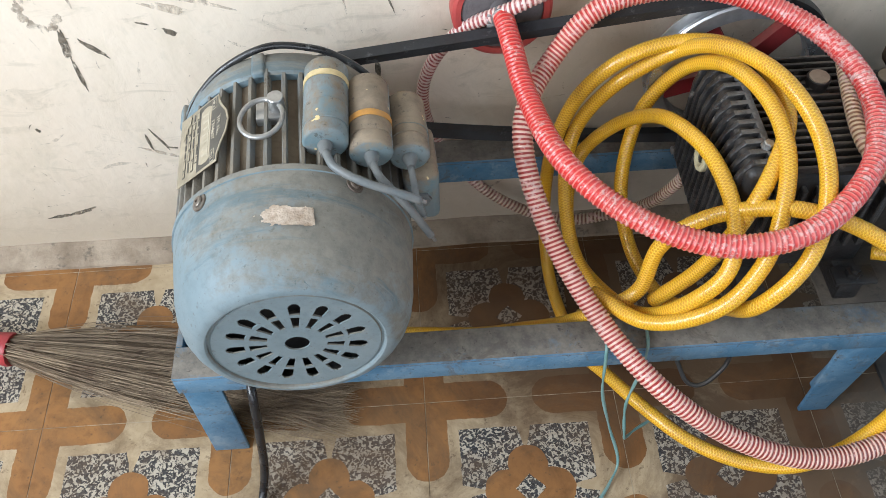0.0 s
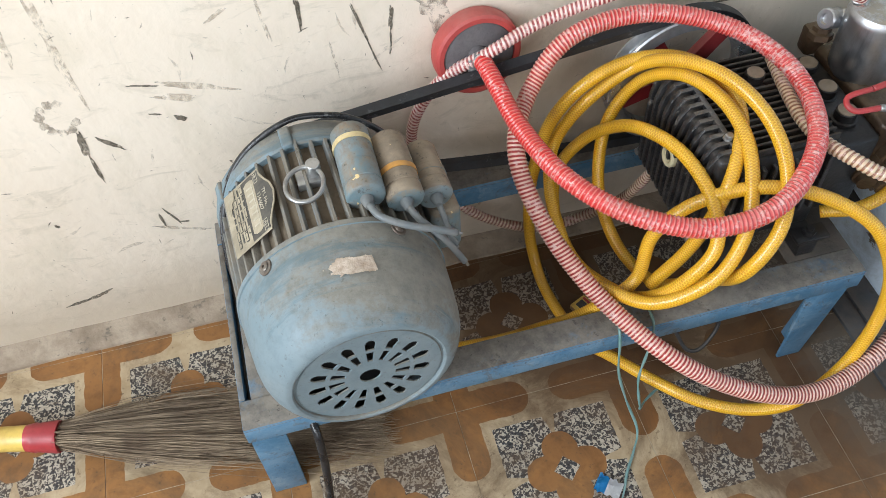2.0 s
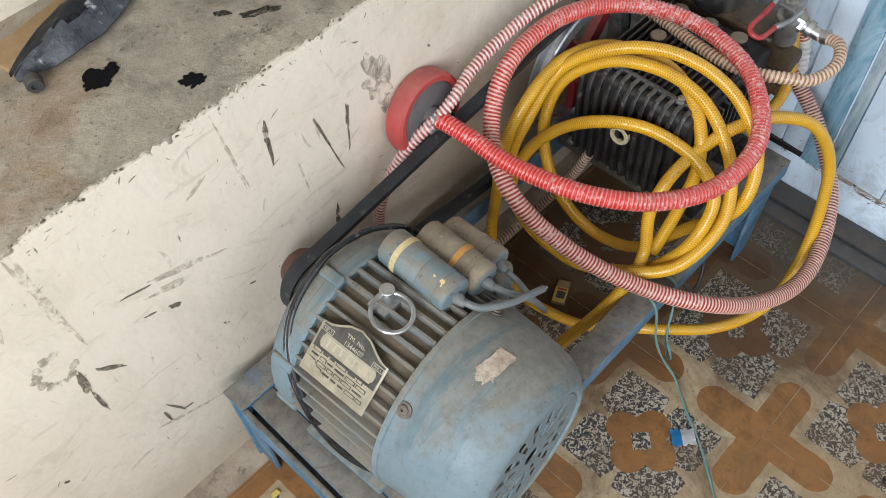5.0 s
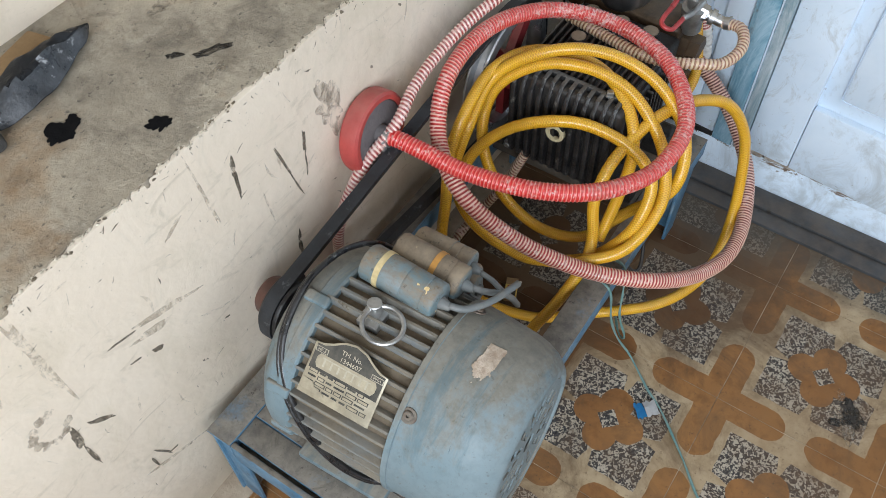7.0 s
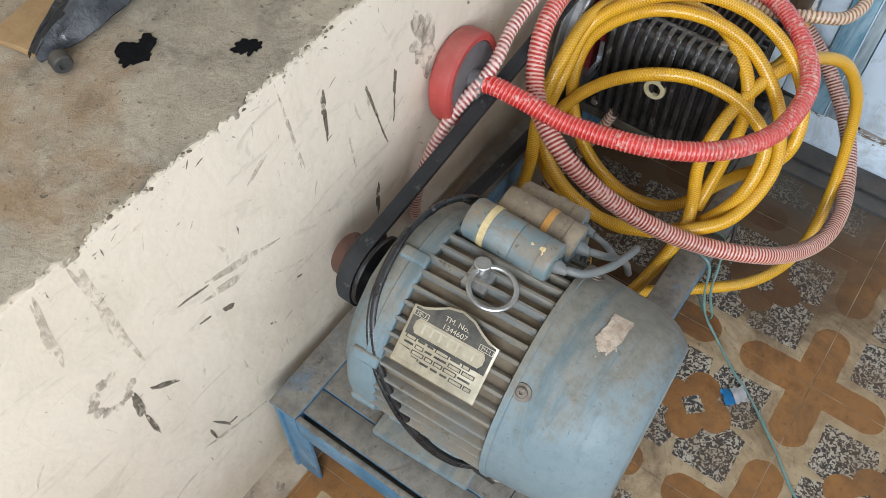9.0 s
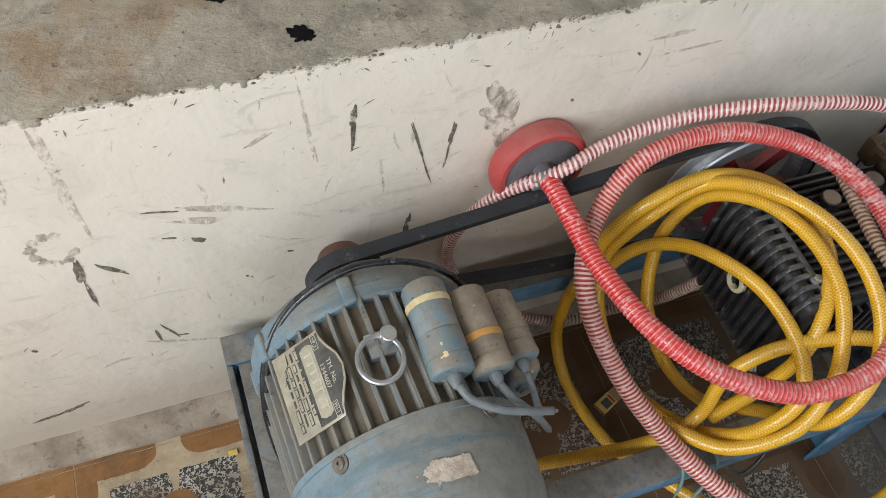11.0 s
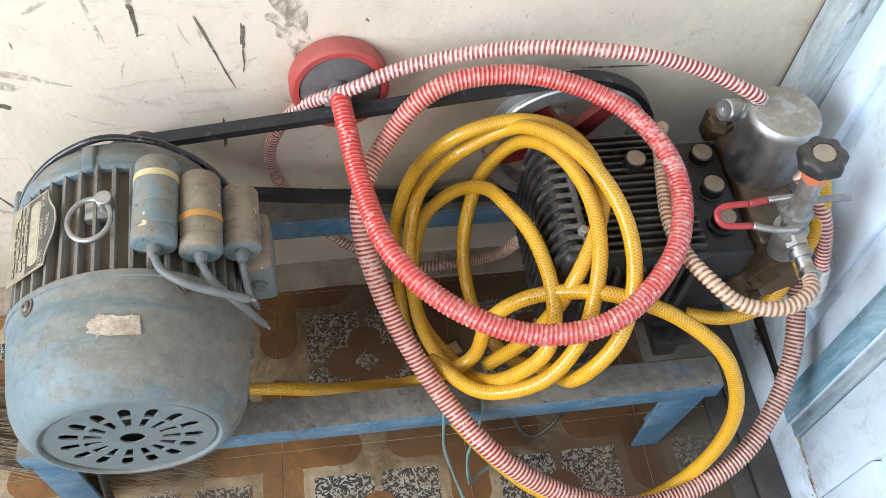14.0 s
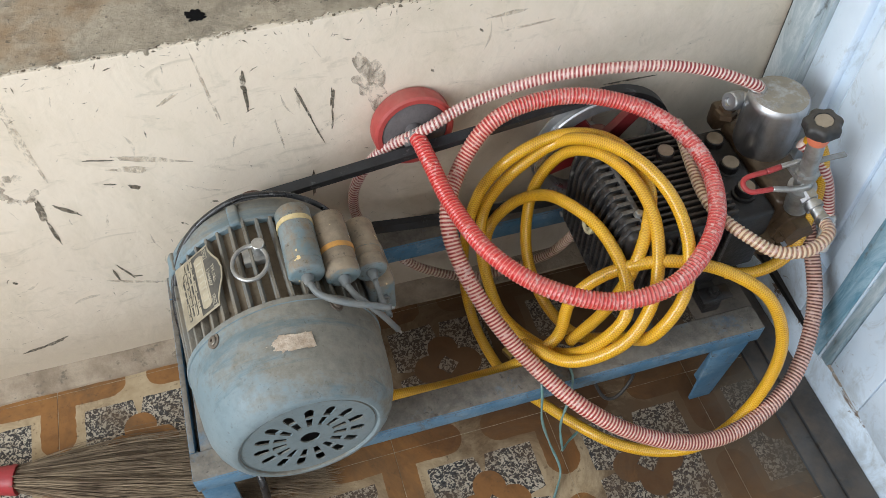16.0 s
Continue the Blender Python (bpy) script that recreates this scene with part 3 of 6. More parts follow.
M_RUST = worn("rusty_pulley_iron", (0.14, 0.055, 0.036), (0.085, 0.062, 0.052), 0.6, 0.2, 30, 0.3)
M_SCREW = worn("dull_rusty_screw", (0.17, 0.15, 0.125), (0.11, 0.07, 0.05), 0.5, 0.4, 60, 0.2)
M_REDRIM = worn("scuffed_red_plastic", (0.46, 0.065, 0.055), (0.36, 0.05, 0.045), 0.5, 0, 22, 0.2, dusty=0.35, dirt=(0.42, 0.22, 0.18))
M_GREY = worn("dusty_dark_rubber_face", (0.085, 0.075, 0.078), (0.13, 0.115, 0.115), 0.7, 0, 24, 0.3)
M_ORANGE = worn("orange_plastic", (0.75, 0.22, 0.12), (0.62, 0.17, 0.09), 0.4, 0, 30, 0.05)
M_LEVER = worn("red_dipped_handle", (0.42, 0.045, 0.045), (0.28, 0.035, 0.035), 0.35, 0, 30, 0.05)
M_WHITE = worn("white_plastic", (0.66, 0.66, 0.64), (0.52, 0.52, 0.5), 0.4, 0, 40, 0.1)
M_CREAMP = worn("cream_plastic_ring", (0.58, 0.52, 0.33), (0.46, 0.4, 0.24), 0.5, 0, 40, 0.1)
M_WIRE = worn("grey_wire", (0.125, 0.140, 0.145), (0.17, 0.17, 0.16), 0.5, 0, 40, 0.1)
M_STRING = worn("teal_plastic_string", (0.115, 0.235, 0.225), (0.19, 0.29, 0.27), 0.4, 0, 40, 0.1)
M_BAG = worn("black_shiny_sheet", (0.012, 0.013, 0.016), (0.045, 0.048, 0.055), 0.30, 0, 12, 0.6, dusty=0.15, dirt=(0.16, 0.15, 0.14))
# grey with pale spots: the gloss on the black sheet, put into colour
M_BAG_SHEEN = worn("grey_sheet_sheen", (0.022, 0.025, 0.030), (0.10, 0.105, 0.115), 0.32, 0, 26, 0.6, spots=(0.38, 0.39, 0.41))
M_CARD = worn("brown_cardboard", (0.33, 0.21, 0.10), (0.24, 0.15, 0.07), 0.8, 0, 20, 0.3)
M_TAR = worn("black_tar_stain", (0.004, 0.004, 0.0045), (0.008, 0.008, 0.009), 0.95, 0, 60, 0.2, Specular_IOR_Level=0.1)
M_SCUFF = smear_paint("dark_scuff", (0.12, 0.10, 0.075), (0.22, 0.185, 0.14), 0.36, 0.56, 0.92)
M_SMUDGE = smear_paint("grey_smudge", (0.43, 0.365, 0.28), (0.54, 0.47, 0.375), 0.42, 0.66, 0.36)
M_SOOT = smear_paint("dark_smudge", (0.19, 0.155, 0.118), (0.36, 0.30, 0.23), 0.42, 0.70, 0.46)
M_PLASTER = worn("broken_white_plaster", (0.62, 0.555, 0.455), (0.33, 0.28, 0.21), 0.9, 0, 75, 0.5, spots=(0.15, 0.125, 0.095))
M_TAR2 = smear_paint("oily_floor_dirt", (0.012, 0.011, 0.010), (0.05, 0.04, 0.03), 0.36, 0.55, 0.95)
M_BLUE = worn("blue_wrapper", (0.02, 0.22, 0.52), (0.03, 0.30, 0.62), 0.35, 0, 50, 0.1)
M_PAPER = worn("white_wrapper", (0.72, 0.72, 0.72), (0.6, 0.6, 0.6), 0.45, 0, 50, 0.1)
M_STRAW = straw_paint()
M_BROOMH = worn("red_broom_sleeve", (0.36, 0.035, 0.04), (0.26, 0.03, 0.035), 0.4, 0, 30, 0.1)
M_BROOMY = worn("yellow_broom_band", (0.62, 0.44, 0.10), (0.5, 0.34, 0.08), 0.4, 0, 30, 0.1)
M_HOSE_R = spiral_hose_paint("red_spiral_suction_hose", (0.52, 0.016, 0.015), (0.66, 0.165, 0.140), 0.0050, 0.30, (((0.130, 0.040, 0.028), 1.48, 1.85), ((0.66, 0.42, 0.34), 0.50, 0.80, 1.12)), ((0.30, 0.024, 0.022), 0.92, 1.15), film=0.20)
M_HOSE_T = spiral_hose_paint("thin_red_white_hose", (0.27, 0.028, 0.028), (0.72, 0.55, 0.49), 0.0057, 0.48, (((0.20, 0.085, 0.055), 0.62, 0.9), ((0.50, 0.40, 0.29), 0.52, 0.62, 0.9)))
M_HOSE_C = spiral_hose_paint("cream_brown_spiral_hose", (0.24, 0.115, 0.058), (0.62, 0.48, 0.32), 0.0060, 0.55)
M_HOSE_Y = braided_hose_paint()

# ---- the large structure ----
WALL_Y, LEDGE_Z = 0.422, 0.607

bm = bmesh.new()
box(bm, -2.6, 0.62, -2.7, 0.42, -0.12, -0.0006)
floor = solo("floor", bm, M_GROUT, "cement bed under patterned brown and cream cement tiles", "floor", kind="structure")

bm = bmesh.new()
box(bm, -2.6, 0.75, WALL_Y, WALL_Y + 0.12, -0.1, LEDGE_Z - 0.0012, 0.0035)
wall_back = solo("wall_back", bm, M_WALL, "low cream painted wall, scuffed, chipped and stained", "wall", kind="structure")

def ledge_edge(x):
    nz = lambda f, o: noise.noise((x * f, o, 0.3))
    return max(WALL_Y - 0.0008, WALL_Y + 0.0050 + 0.0055 * nz(17, 2) + 0.0050 * nz(64, 4) + 0.0035 * nz(190, 6))


bm = bmesh.new()
n = 1100
rows = []
for k in range(n + 1):
    x = -2.4 + 3.1 * k / n
    e = ledge_edge(x)
    zt = LEDGE_Z + 0.0008 * noise.noise((x * 40, 0, 2)) + 0.0006 * noise.noise((x * 150, 5, 2))
    rows.append([bm.verts.new(c) for c in ((x, e + 0.012, LEDGE_Z - 0.03), (x, e - 0.0006, LEDGE_Z - 0.006), (x, e + 0.0012, zt + 0.0006), (x, e + 0.012, zt + 0.0006), (x, 0.56, LEDGE_Z + 0.001 * noise.noise((x * 10, 9, 0))), (x, 0.71, LEDGE_Z), (x, 0.71, LEDGE_Z - 0.03))])
for p, q in zip(rows, rows[1:]):
    for a in range(7):
        b = (a + 1) % 7
        bm.faces.new((p[a], q[a], q[b], p[b]))
bm.faces.new(rows[0][::-1])
bm.faces.new(rows[-1])
ledge = solo("ledge", bm, M_LEDGE, "rough stained grey cement ledge with broken edge", "ledge", kind="structure", sharp=60)

bm = bmesh.new()
box(bm, -2.6, 0.75, 0.70, 0.82, 0.0, 2.6)
wall_upper = solo("wall_upper", bm, M_WALL, "cream painted wall behind the cement ledge", "wall", kind="structure")

# cement fillet where the wall meets the floor
bm = bmesh.new()
rows = []
for k in range(91):
    x = -2.0 + 2.53 * k / 90
    w = 0.003 * noise.noise((k * 0.35, 0, 0))
    rows.append([bm.verts.new(c) for c in ((x, WALL_Y + 0.01, -0.004), (x, 0.380 + w, -0.004), (x, 0.382 + w, 0.004), (x, 0.398 + w, 0.009 + w), (x, WALL_Y - 0.002, 0.013 + w), (x, WALL_Y + 0.01, 0.018))])
for p, q in zip(rows, rows[1:]):
    for a in range(6):
        b = (a + 1) % 6
        bm.faces.new((p[a], q[a], q[b], p[b]))
bm.faces.new(rows[0][::-1])
bm.faces.new(rows[-1])
baseboard = solo("baseboard", bm, M_CEMENT, "grey cement fillet along the foot of the wall", "baseboard", kind="structure")

# plain walls, ceiling: an unseen room added behind the camera to bound the light, with an assumed open front and side
# window
bm = bmesh.new()
box(bm, -2.6, -1.75, -2.72, -2.6, 0, 2.6)
box(bm, 0.65, 0.75, -2.72, -2.6, 0, 2.6)
box(bm, -1.75, 0.65, -2.72, -2.6, 0, 0.55)
box(bm, -1.75, 0.65, -2.72, -2.6, 2.45, 2.6)
solo("wall_front", bm, M_ROOM, "unseen plain plaster wall, added with an assumed wide opening", "wall", kind="structure")
bm = bmesh.new()
box(bm, -2.25, -2.13, -2.6, -1.5, 0, 2.6)
box(bm, -2.25, -2.13, 0.0, 0.82, 0, 2.6)
box(bm, -2.25, -2.13, -1.5, 0.0, 0, 0.8)
box(bm, -2.25, -2.13, -1.5, 0.0, 2.3, 2.6)
solo("wall_left", bm, M_ROOM, "unseen plain plaster wall, added with an assumed window opening", "wall", kind="structure")
bm = bmesh.new()
box(bm, -2.6, 0.9, -2.72, 0.82, 2.6, 2.7)
solo("ceiling", bm, M_ROOM, "unseen plain plaster ceiling, added to enclose the light", "ceiling", kind="structure")

# the door side: local x runs along it away from the corner, local y into the room
DW = Matrix.Translation((0.560, WALL_Y, 0)) @ Matrix.Rotation(radians(-94.0), 4, "Z")
# local +x -> about -y of the room; local -y -> into the room


def dbox(bm, s0, s1, o0, o1, z0, z1, bevel=0.002):
    return box(bm, s0, s1, -o1, -o0, z0, z1, bevel, DW)


bm = bmesh.new()
dbox(bm, 0.9, 3.1, -0.12, 0.0, -0.05, 2.6, 0)
dbox(bm, -0.35, 0.9, -0.12, 0.0, 2.1, 2.6, 0)
dbox(bm, -0.3, 0.9, -0.14, -0.10, -0.05, 2.1, 0)
solo("wall_right", bm, M_ROOM, "plain plaster wall added out of view beside the white door", "wall", kind="structure")

door_frame = root("door_frame", (0.555, 0.38, 0.0), "weathered blue-grey wooden door frame in the corner", "door frame", kind="structure")
bm = bmesh.new()
dbox(bm, 0.004, 0.060, -0.09, -0.002, 0.084, 2.1, 0.004)
part("post", bm, M_FRAMEW, door_frame)
bm = bmesh.new()
dbox(bm, 0.060, 0.070, -0.09, -0.014, 0.084, 2.1, 0.002)
part("stop", bm, M_FRAMEW, door_frame)
# black strip added in the corner as the gap's shade
bm = bmesh.new()
dbox(bm, -0.02, 0.004, -0.02, -0.006, 0.02, 0.9, 0.001)
part("gap_shade_strip", bm, M_CAST, door_frame, "black strip standing for the shade in the gap beside the post")


def panel_leaf(thing, s0, s1, foot, stile_a, stile_b, rail, inset):
    """A framed leaf: a sunk back, stiles and rails proud of it, a raised field with a chamfer."""
    bm = bmesh.new()
    dbox(bm, s0, s1, -0.060, -0.034, foot, 2.1, 0.002)
    part("leaf", bm, M_DOOR, thing)
    for a, b, z0, z1, nm in ((s0, s0 + stile_a, foot, 2.1, "stile"), (s1 - stile_b, s1, foot, 2.1, "stile"), (s0 + stile_a, s1 - stile_b, foot, foot + rail, "bottom_rail"), (s0 + stile_a, s1 - stile_b, 0.66, 0.76, "middle_rail")):
        bm = bmesh.new()
        dbox(bm, a + 0.0004, b - 0.0004, -0.036, -0.020, z0, z1, 0.003)
        part(nm, bm, M_DOOR, thing)
    bm = bmesh.new()
    dbox(bm, s0 + stile_a + inset, s1 - stile_b - inset, -0.036, -0.025, foot + rail + inset, 0.66 - inset, 0.008)
    part("raised_panel", bm, M_DOOR, thing)


door_1 = root("door_1", (0.55, 0.2, 0.0), "white gloss painted narrow door leaf with grimy foot", "door", kind="structure")
panel_leaf(door_1, 0.071, 0.328, 0.090, 0.055, 0.042, 0.10, 0.026)

door_post = root("door_post", (0.53, 0.05, 0.0), "blue-grey painted meeting post between two white door leaves", "door post", kind="structure")
bm = bmesh.new()
dbox(bm, 0.329, 0.3665, -0.06, -0.011, 0.086, 2.1, 0.003)
part("post", bm, M_FRAME, door_post)
bm = bmesh.new()
dbox(bm, 0.3668, 0.3690, -0.05, -0.0125, 0.086, 2.1, 0.0006)
part("filler", bm, M_DOOR, door_post, "cracked white filler in the joint")
bm = bmesh.new()
dbox(bm, 0.3693, 0.387, -0.06, -0.015, 0.088, 2.1, 0.002)
part("cover_strip", bm, M_FRAMEP, door_post)

door_2 = root("door_2", (0.52, -0.2, 0.0), "white panelled door leaf with peeling paint at its foot", "door", kind="structure")
panel_leaf(door_2, 0.388, 1.02, 0.091, 0.082, 0.082, 0.142, 0.030)

# the board under the leaves and the stone strip before it run with the tiles
bm = bmesh.new()
box(bm, 0.5560, 0.640, -0.470, 0.372, 0.0, 0.080, 0.003)
door_sill = solo("door_sill", bm, M_SILL, "white painted board under the door leaves, peeling brown along its top", "door sill", kind="structure")
bm = bmesh.new()
for k in range(18):
    y0 = 0.085 - k * 0.030
    box(bm, 0.5545, 0.566, y0 - 0.028 - 0.006 * noise.noise((k * 0.8, 1, 0)), y0, 0.0795 + 0.004 * noise.noise((k * 0.7, 3, 0)), 0.0875 + 0.002 * noise.noise((k * 0.9, 7, 0)), 0.002, None, 1)
part("rotten_edge", bm, M_ROT, door_sill, "bare brown wood where the paint has peeled")
# black board added to paint the shade of the gap under the narrow leaf
bm = bmesh.new()
box(bm, 0.5565, 0.600, 0.095, 0.345, 0.0795, 0.0905, 0.001)
part("gap_shade_board", bm, M_CAST, door_sill, "black board standing for the shade in the gap under the narrow leaf")
threshold = root("threshold", (0.52, -0.05, 0), "dark grey stone threshold strips before the door", "threshold", kind="structure")
for x0, x1, z1 in ((0.4800, 0.5120, 0.0060), (0.5128, 0.5552, 0.0105)):
    bm = bmesh.new()
    box(bm, x0, x1, -0.470, 0.372, -0.010, z1, 0.0015)
    part("stone_strip", bm, M_STONE, threshold)

# ---- marks on the wall and ledge ----


def blot(name, parent, at, normal_axis, length, width, turn, material, seed, ragged=0.3, lift=0.0008):
    """A thin raised stain with an uneven outline, lying on the wall ('y') or on the ledge ('z')."""
    bm = bmesh.new()
    pts = []
    for k in range(72):
        w = TAU * k / 72
        cw, sw = math.cos(w), math.sin(w)
        r = 1 + ragged * (1.5 * noise.noise((cw * 1.4 + seed, sw * 1.4, seed * 0.7)) + 0.55 * noise.noise((cw * 3.2 + seed, sw * 3.2, 1)) + 0.14 * noise.noise((cw * 12 + seed, sw * 12, 5)))
        a, b = 0.5 * length * r * cw, 0.5 * width * r * sw
        c, s = math.cos(radians(turn)), math.sin(radians(turn))
        pts.append((a * c - b * s, a * s + b * c))
    if normal_axis == "y":
        m = Matrix(((1, 0, 0, at[0]), (0, 0, -1, WALL_Y - 0.0001), (0, 1, 0, at[1]), (0, 0, 0, 1)))
    else:
        m = Matrix(((1, 0, 0, at[0]), (0, 1, 0, at[1]), (0, 0, 1, LEDGE_Z + 0.0006), (0, 0, 0, 1)))
    prism(bm, pts, m, lift + 0.0004 * ((seed * 0.618) % 1))
    ob = new(name, mesh_of(name, bm, material))
    ob.parent = parent
    return ob


for at, ln, wd, turn, seed in (((-0.318, 0.541), 0.034, 0.027, 20, 1.3), ((-0.300, 0.545), 0.014, 0.012, 70, 4.1), ((-0.256, 0.468), 0.020, 0.016, 140, 2.2), ((-0.253, 0.461), 0.017, 0.008, 15, 7.7)):
    blot("tar_stain", ledge, at, "z", ln, wd, turn, M_TAR, seed, 0.5, 0.0006)
for at, ln, wd, turn, seed in (((-0.145, 0.498), 0.034, 0.011, -28, 3.9), ((-0.174, 0.526), 0.018, 0.008, -40, 5.5), ((-0.10, 0.60), 0.06, 0.018, 5, 6.1), ((-0.165, 0.470), 0.030, 0.012, 10, 8.3)):
    blot("dark_stain", ledge, at, "z", ln, wd, turn, M_TAR2 if seed < 6 else M_SOOT, seed, 0.5, 0.0006)


def stroke(x1, z1, x2, z2, width, material, seed, ragged=0.3, name="scuff_mark"):
    ln = math.hypot(x2 - x1, z2 - z1)
    return blot(name, wall_back, ((x1 + x2) / 2, (z1 + z2) / 2), "y", ln, width, math.degrees(math.atan2(z2 - z1, x2 - x1)), material, seed, ragged, 0.0004)


STROKES = ((-0.219, 0.545, -0.220, 0.515, 0.009), (-0.220, 0.520, -0.221, 0.487, 0.006), (-0.158, 0.507, -0.143, 0.450, 0.0042), (-0.146, 0.458, -0.130, 0.397, 0.0028),
           (-0.110, 0.497, -0.113, 0.458, 0.0065), (-0.113, 0.462, -0.117, 0.421, 0.003), (-0.513, 0.405, -0.515, 0.362, 0.012), (-0.515, 0.37, -0.512, 0.308, 0.006),
           (-0.498, 0.388, -0.470, 0.358, 0.006), (-0.398, 0.396, -0.384, 0.385, 0.008), (-0.425, 0.406, -0.412, 0.402, 0.003), (-0.460, 0.241, -0.443, 0.200, 0.004),
           (-0.445, 0.203, -0.430, 0.200, 0.003), (-0.153, 0.345, -0.157, 0.298, 0.008), (-0.647, 0.073, -0.612, 0.078, 0.007), (-0.612, 0.078, -0.580, 0.088, 0.009), (-0.466, 0.228, -0.464, 0.200, 0.004),
           (0.024, 0.493, 0.027, 0.489, 0.004), (-0.435, 0.455, -0.405, 0.447, 0.003), (-0.60, 0.25, -0.595, 0.243, 0.005), (-0.35, 0.30, -0.342, 0.292, 0.004), (0.09, 0.545, 0.094, 0.541, 0.004), (-0.30, 0.33, -0.292, 0.327, 0.003))
for k, (a, b, c, d, w) in enumerate(STROKES):
    stroke(a, b, c, d, w * 0.8, M_SCUFF, 3.3 + k * 1.7, 0.4)
stroke(-0.074, 0.540, -0.047, 0.452, 0.040, M_SOOT, 7.4, 0.5, "smudge")
FAINT = ((-0.271, 0.58, -0.258, 0.47, 0.005), (-0.536, 0.60, -0.545, 0.51, 0.010), (-0.498, 0.60, -0.492, 0.45, 0.012), (-0.42, 0.433, -0.36, 0.415, 0.012),
         (-0.40, 0.45, -0.32, 0.42, 0.009), (-0.19, 0.46, -0.185, 0.40, 0.004), (-0.33, 0.52, -0.30, 0.535, 0.006), (0.10, 0.56, 0.16, 0.563, 0.006), (0.13, 0.535, 0.19, 0.538, 0.004), (-0.47, 0.20, -0.40, 0.17, 0.006))
for k, (a, b, c, d, w) in enumerate(FAINT):
    stroke(a, b, c, d, w * 0.9, M_SMUDGE, 8.1 + k * 2.3, 0.45, "smudge")
# a faint dark ring drawn on the paint
for k in range(9):
    w0, w1 = TAU * k / 11 + 0.9, TAU * (k + 1) / 11 + 0.9
    stroke(-0.527 + 0.021 * math.cos(w0), 0.428 + 0.024 * math.sin(w0), -0.527 + 0.021 * math.cos(w1), 0.428 + 0.024 * math.sin(w1), 0.011, M_SOOT, 20 + k, 0.3, "smudge")
stroke(0.285, 0.399, 0.368, 0.396, 0.0025, M_SCUFF, 4.4, 0.2)

# crumbs of broken plaster along the edge of the ledge


def crumbs(name, count, material, seed, size, label):
    rng = random.Random(seed)
    verts, faces = [], []
    for k in range(count):
        x = rng.uniform(-1.2, 0.52)
        if noise.noise((x * 14, seed, 0)) < rng.uniform(-0.5, 0.35):
            continue
        y = ledge_edge(x) + rng.gauss(0.0005, 0.0028)
        r = size * (0.45 + rng.random() ** 2 * 1.6)
        c = Vector((x, max(y, WALL_Y + 0.0006), LEDGE_Z - 0.0004 - 0.004 * (y < WALL_Y + 0.001) * rng.random()))
        o = len(verts)
        spin = rng.uniform(0, TAU)
        for i in range(6):
            w = spin + TAU * i / 6
            q = r * rng.uniform(0.6, 1.3)
            verts.append((c.x + q * math.cos(w), c.y + q * 0.7 * math.sin(w), c.z - 0.0006))
        for i in range(3):
            w = spin + TAU * i / 3 + 0.5
            q = r * rng.uniform(0.2, 0.6)
            verts.append((c.x + q * math.cos(w), c.y + q * 0.7 * math.sin(w), c.z + r * rng.uniform(0.15, 0.55)))
        for i in range(6):
            a, b = o + i, o + (i + 1) % 6
            t0, t1 = o + 6 + (i // 2) % 3, o + 6 + ((i + 1) // 2) % 3
            faces.append((a, b, t0))
            if t0 != t1:
                faces.append((b, t1, t0))
        faces.append((o + 6, o + 7, o + 8))
    me = bpy.data.meshes.new(name)
    me.from_pydata(verts, [], faces)
    me.materials.append(material)
    ob = tagged(new(name, me), label, kind="stuff")
    ob.parent = ledge


crumbs("plaster_crumbs", 1700, M_PLASTER, 3, 0.0015, "crumbs of broken white plaster along the edge")
crumbs("dirt_crumbs", 600, M_GRIME, 8, 0.0016, "dark bits of dirt along the edge")

# fine scratches and chips, too many to count
rng = random.Random(21)


def scratches(name, parent, material, count, spread, lengths, steep):
    verts, faces = [], []
    for k in range(count):
        x, z = spread(rng)
        ln = lengths[0] + (lengths[1] - lengths[0]) * rng.random() ** 3
        w = ln * rng.uniform(0.04, 0.13) + 0.0006
        th = radians(90 + rng.gauss(0, 28)) if rng.random() < steep else radians(rng.uniform(-25, 35))
        c, s = math.cos(th), math.sin(th)
        bend = rng.uniform(-0.12, 0.12) * ln
        o = len(verts)
        m = 9
        for i in range(m):
            u = i / (m - 1)
            half = 0.5 * w * math.sin(math.pi * (0.04 + 0.92 * u)) * rng.uniform(0.55, 1.25)
            a, b = (u - 0.5) * ln, bend * math.sin(math.pi * u)
            for sg in (-1, 1):
                v = b + sg * half
                verts.append((x + a * c - v * s, WALL_Y - 0.0005 - 0.00002 * (k % 9), z + a * s + v * c))
        for i in range(m - 1):
            q = o + 2 * i
            faces.append((q, q + 2, q + 3, q + 1))
    me = bpy.data.meshes.new(name)
    me.from_pydata(verts, [], faces)
    me.materials.append(material)
    ob = tagged(new(name, me), kind="stuff")
    ob.parent = parent


scratches("scratches", wall_back, M_SCUFF, 150, lambda r: (r.uniform(-0.95, 0.45), r.uniform(0.05, 0.60)), (0.0015, 0.015), 0.55)
scratches("faint_scratches", wall_back, M_SMUDGE, 150, lambda r: (r.uniform(-0.95, 0.40), r.uniform(0.08, 0.60)), (0.008, 0.060), 0.7)
scratches("edge_chips", wall_back, M_SCUFF, 120, lambda r: (r.uniform(-1.0, 0.40), 0.598 - 0.022 * r.random() ** 2), (0.002, 0.012), 0.6)

for at, ln, wd, turn, seed, mt in (((0.205, -0.305), 0.075, 0.042, 30, 2.7, M_SOOT), ((0.212, -0.306), 0.045, 0.022, 50, 6.4, M_TAR2), ((0.190, -0.300), 0.030, 0.014, 120, 9.1, M_TAR2)):
    ob = blot("grime_spot", floor, at, "z", ln, wd, turn, mt, seed, 0.5, 0.0004)
    ob.location.z = -LEDGE_Z - 0.0002

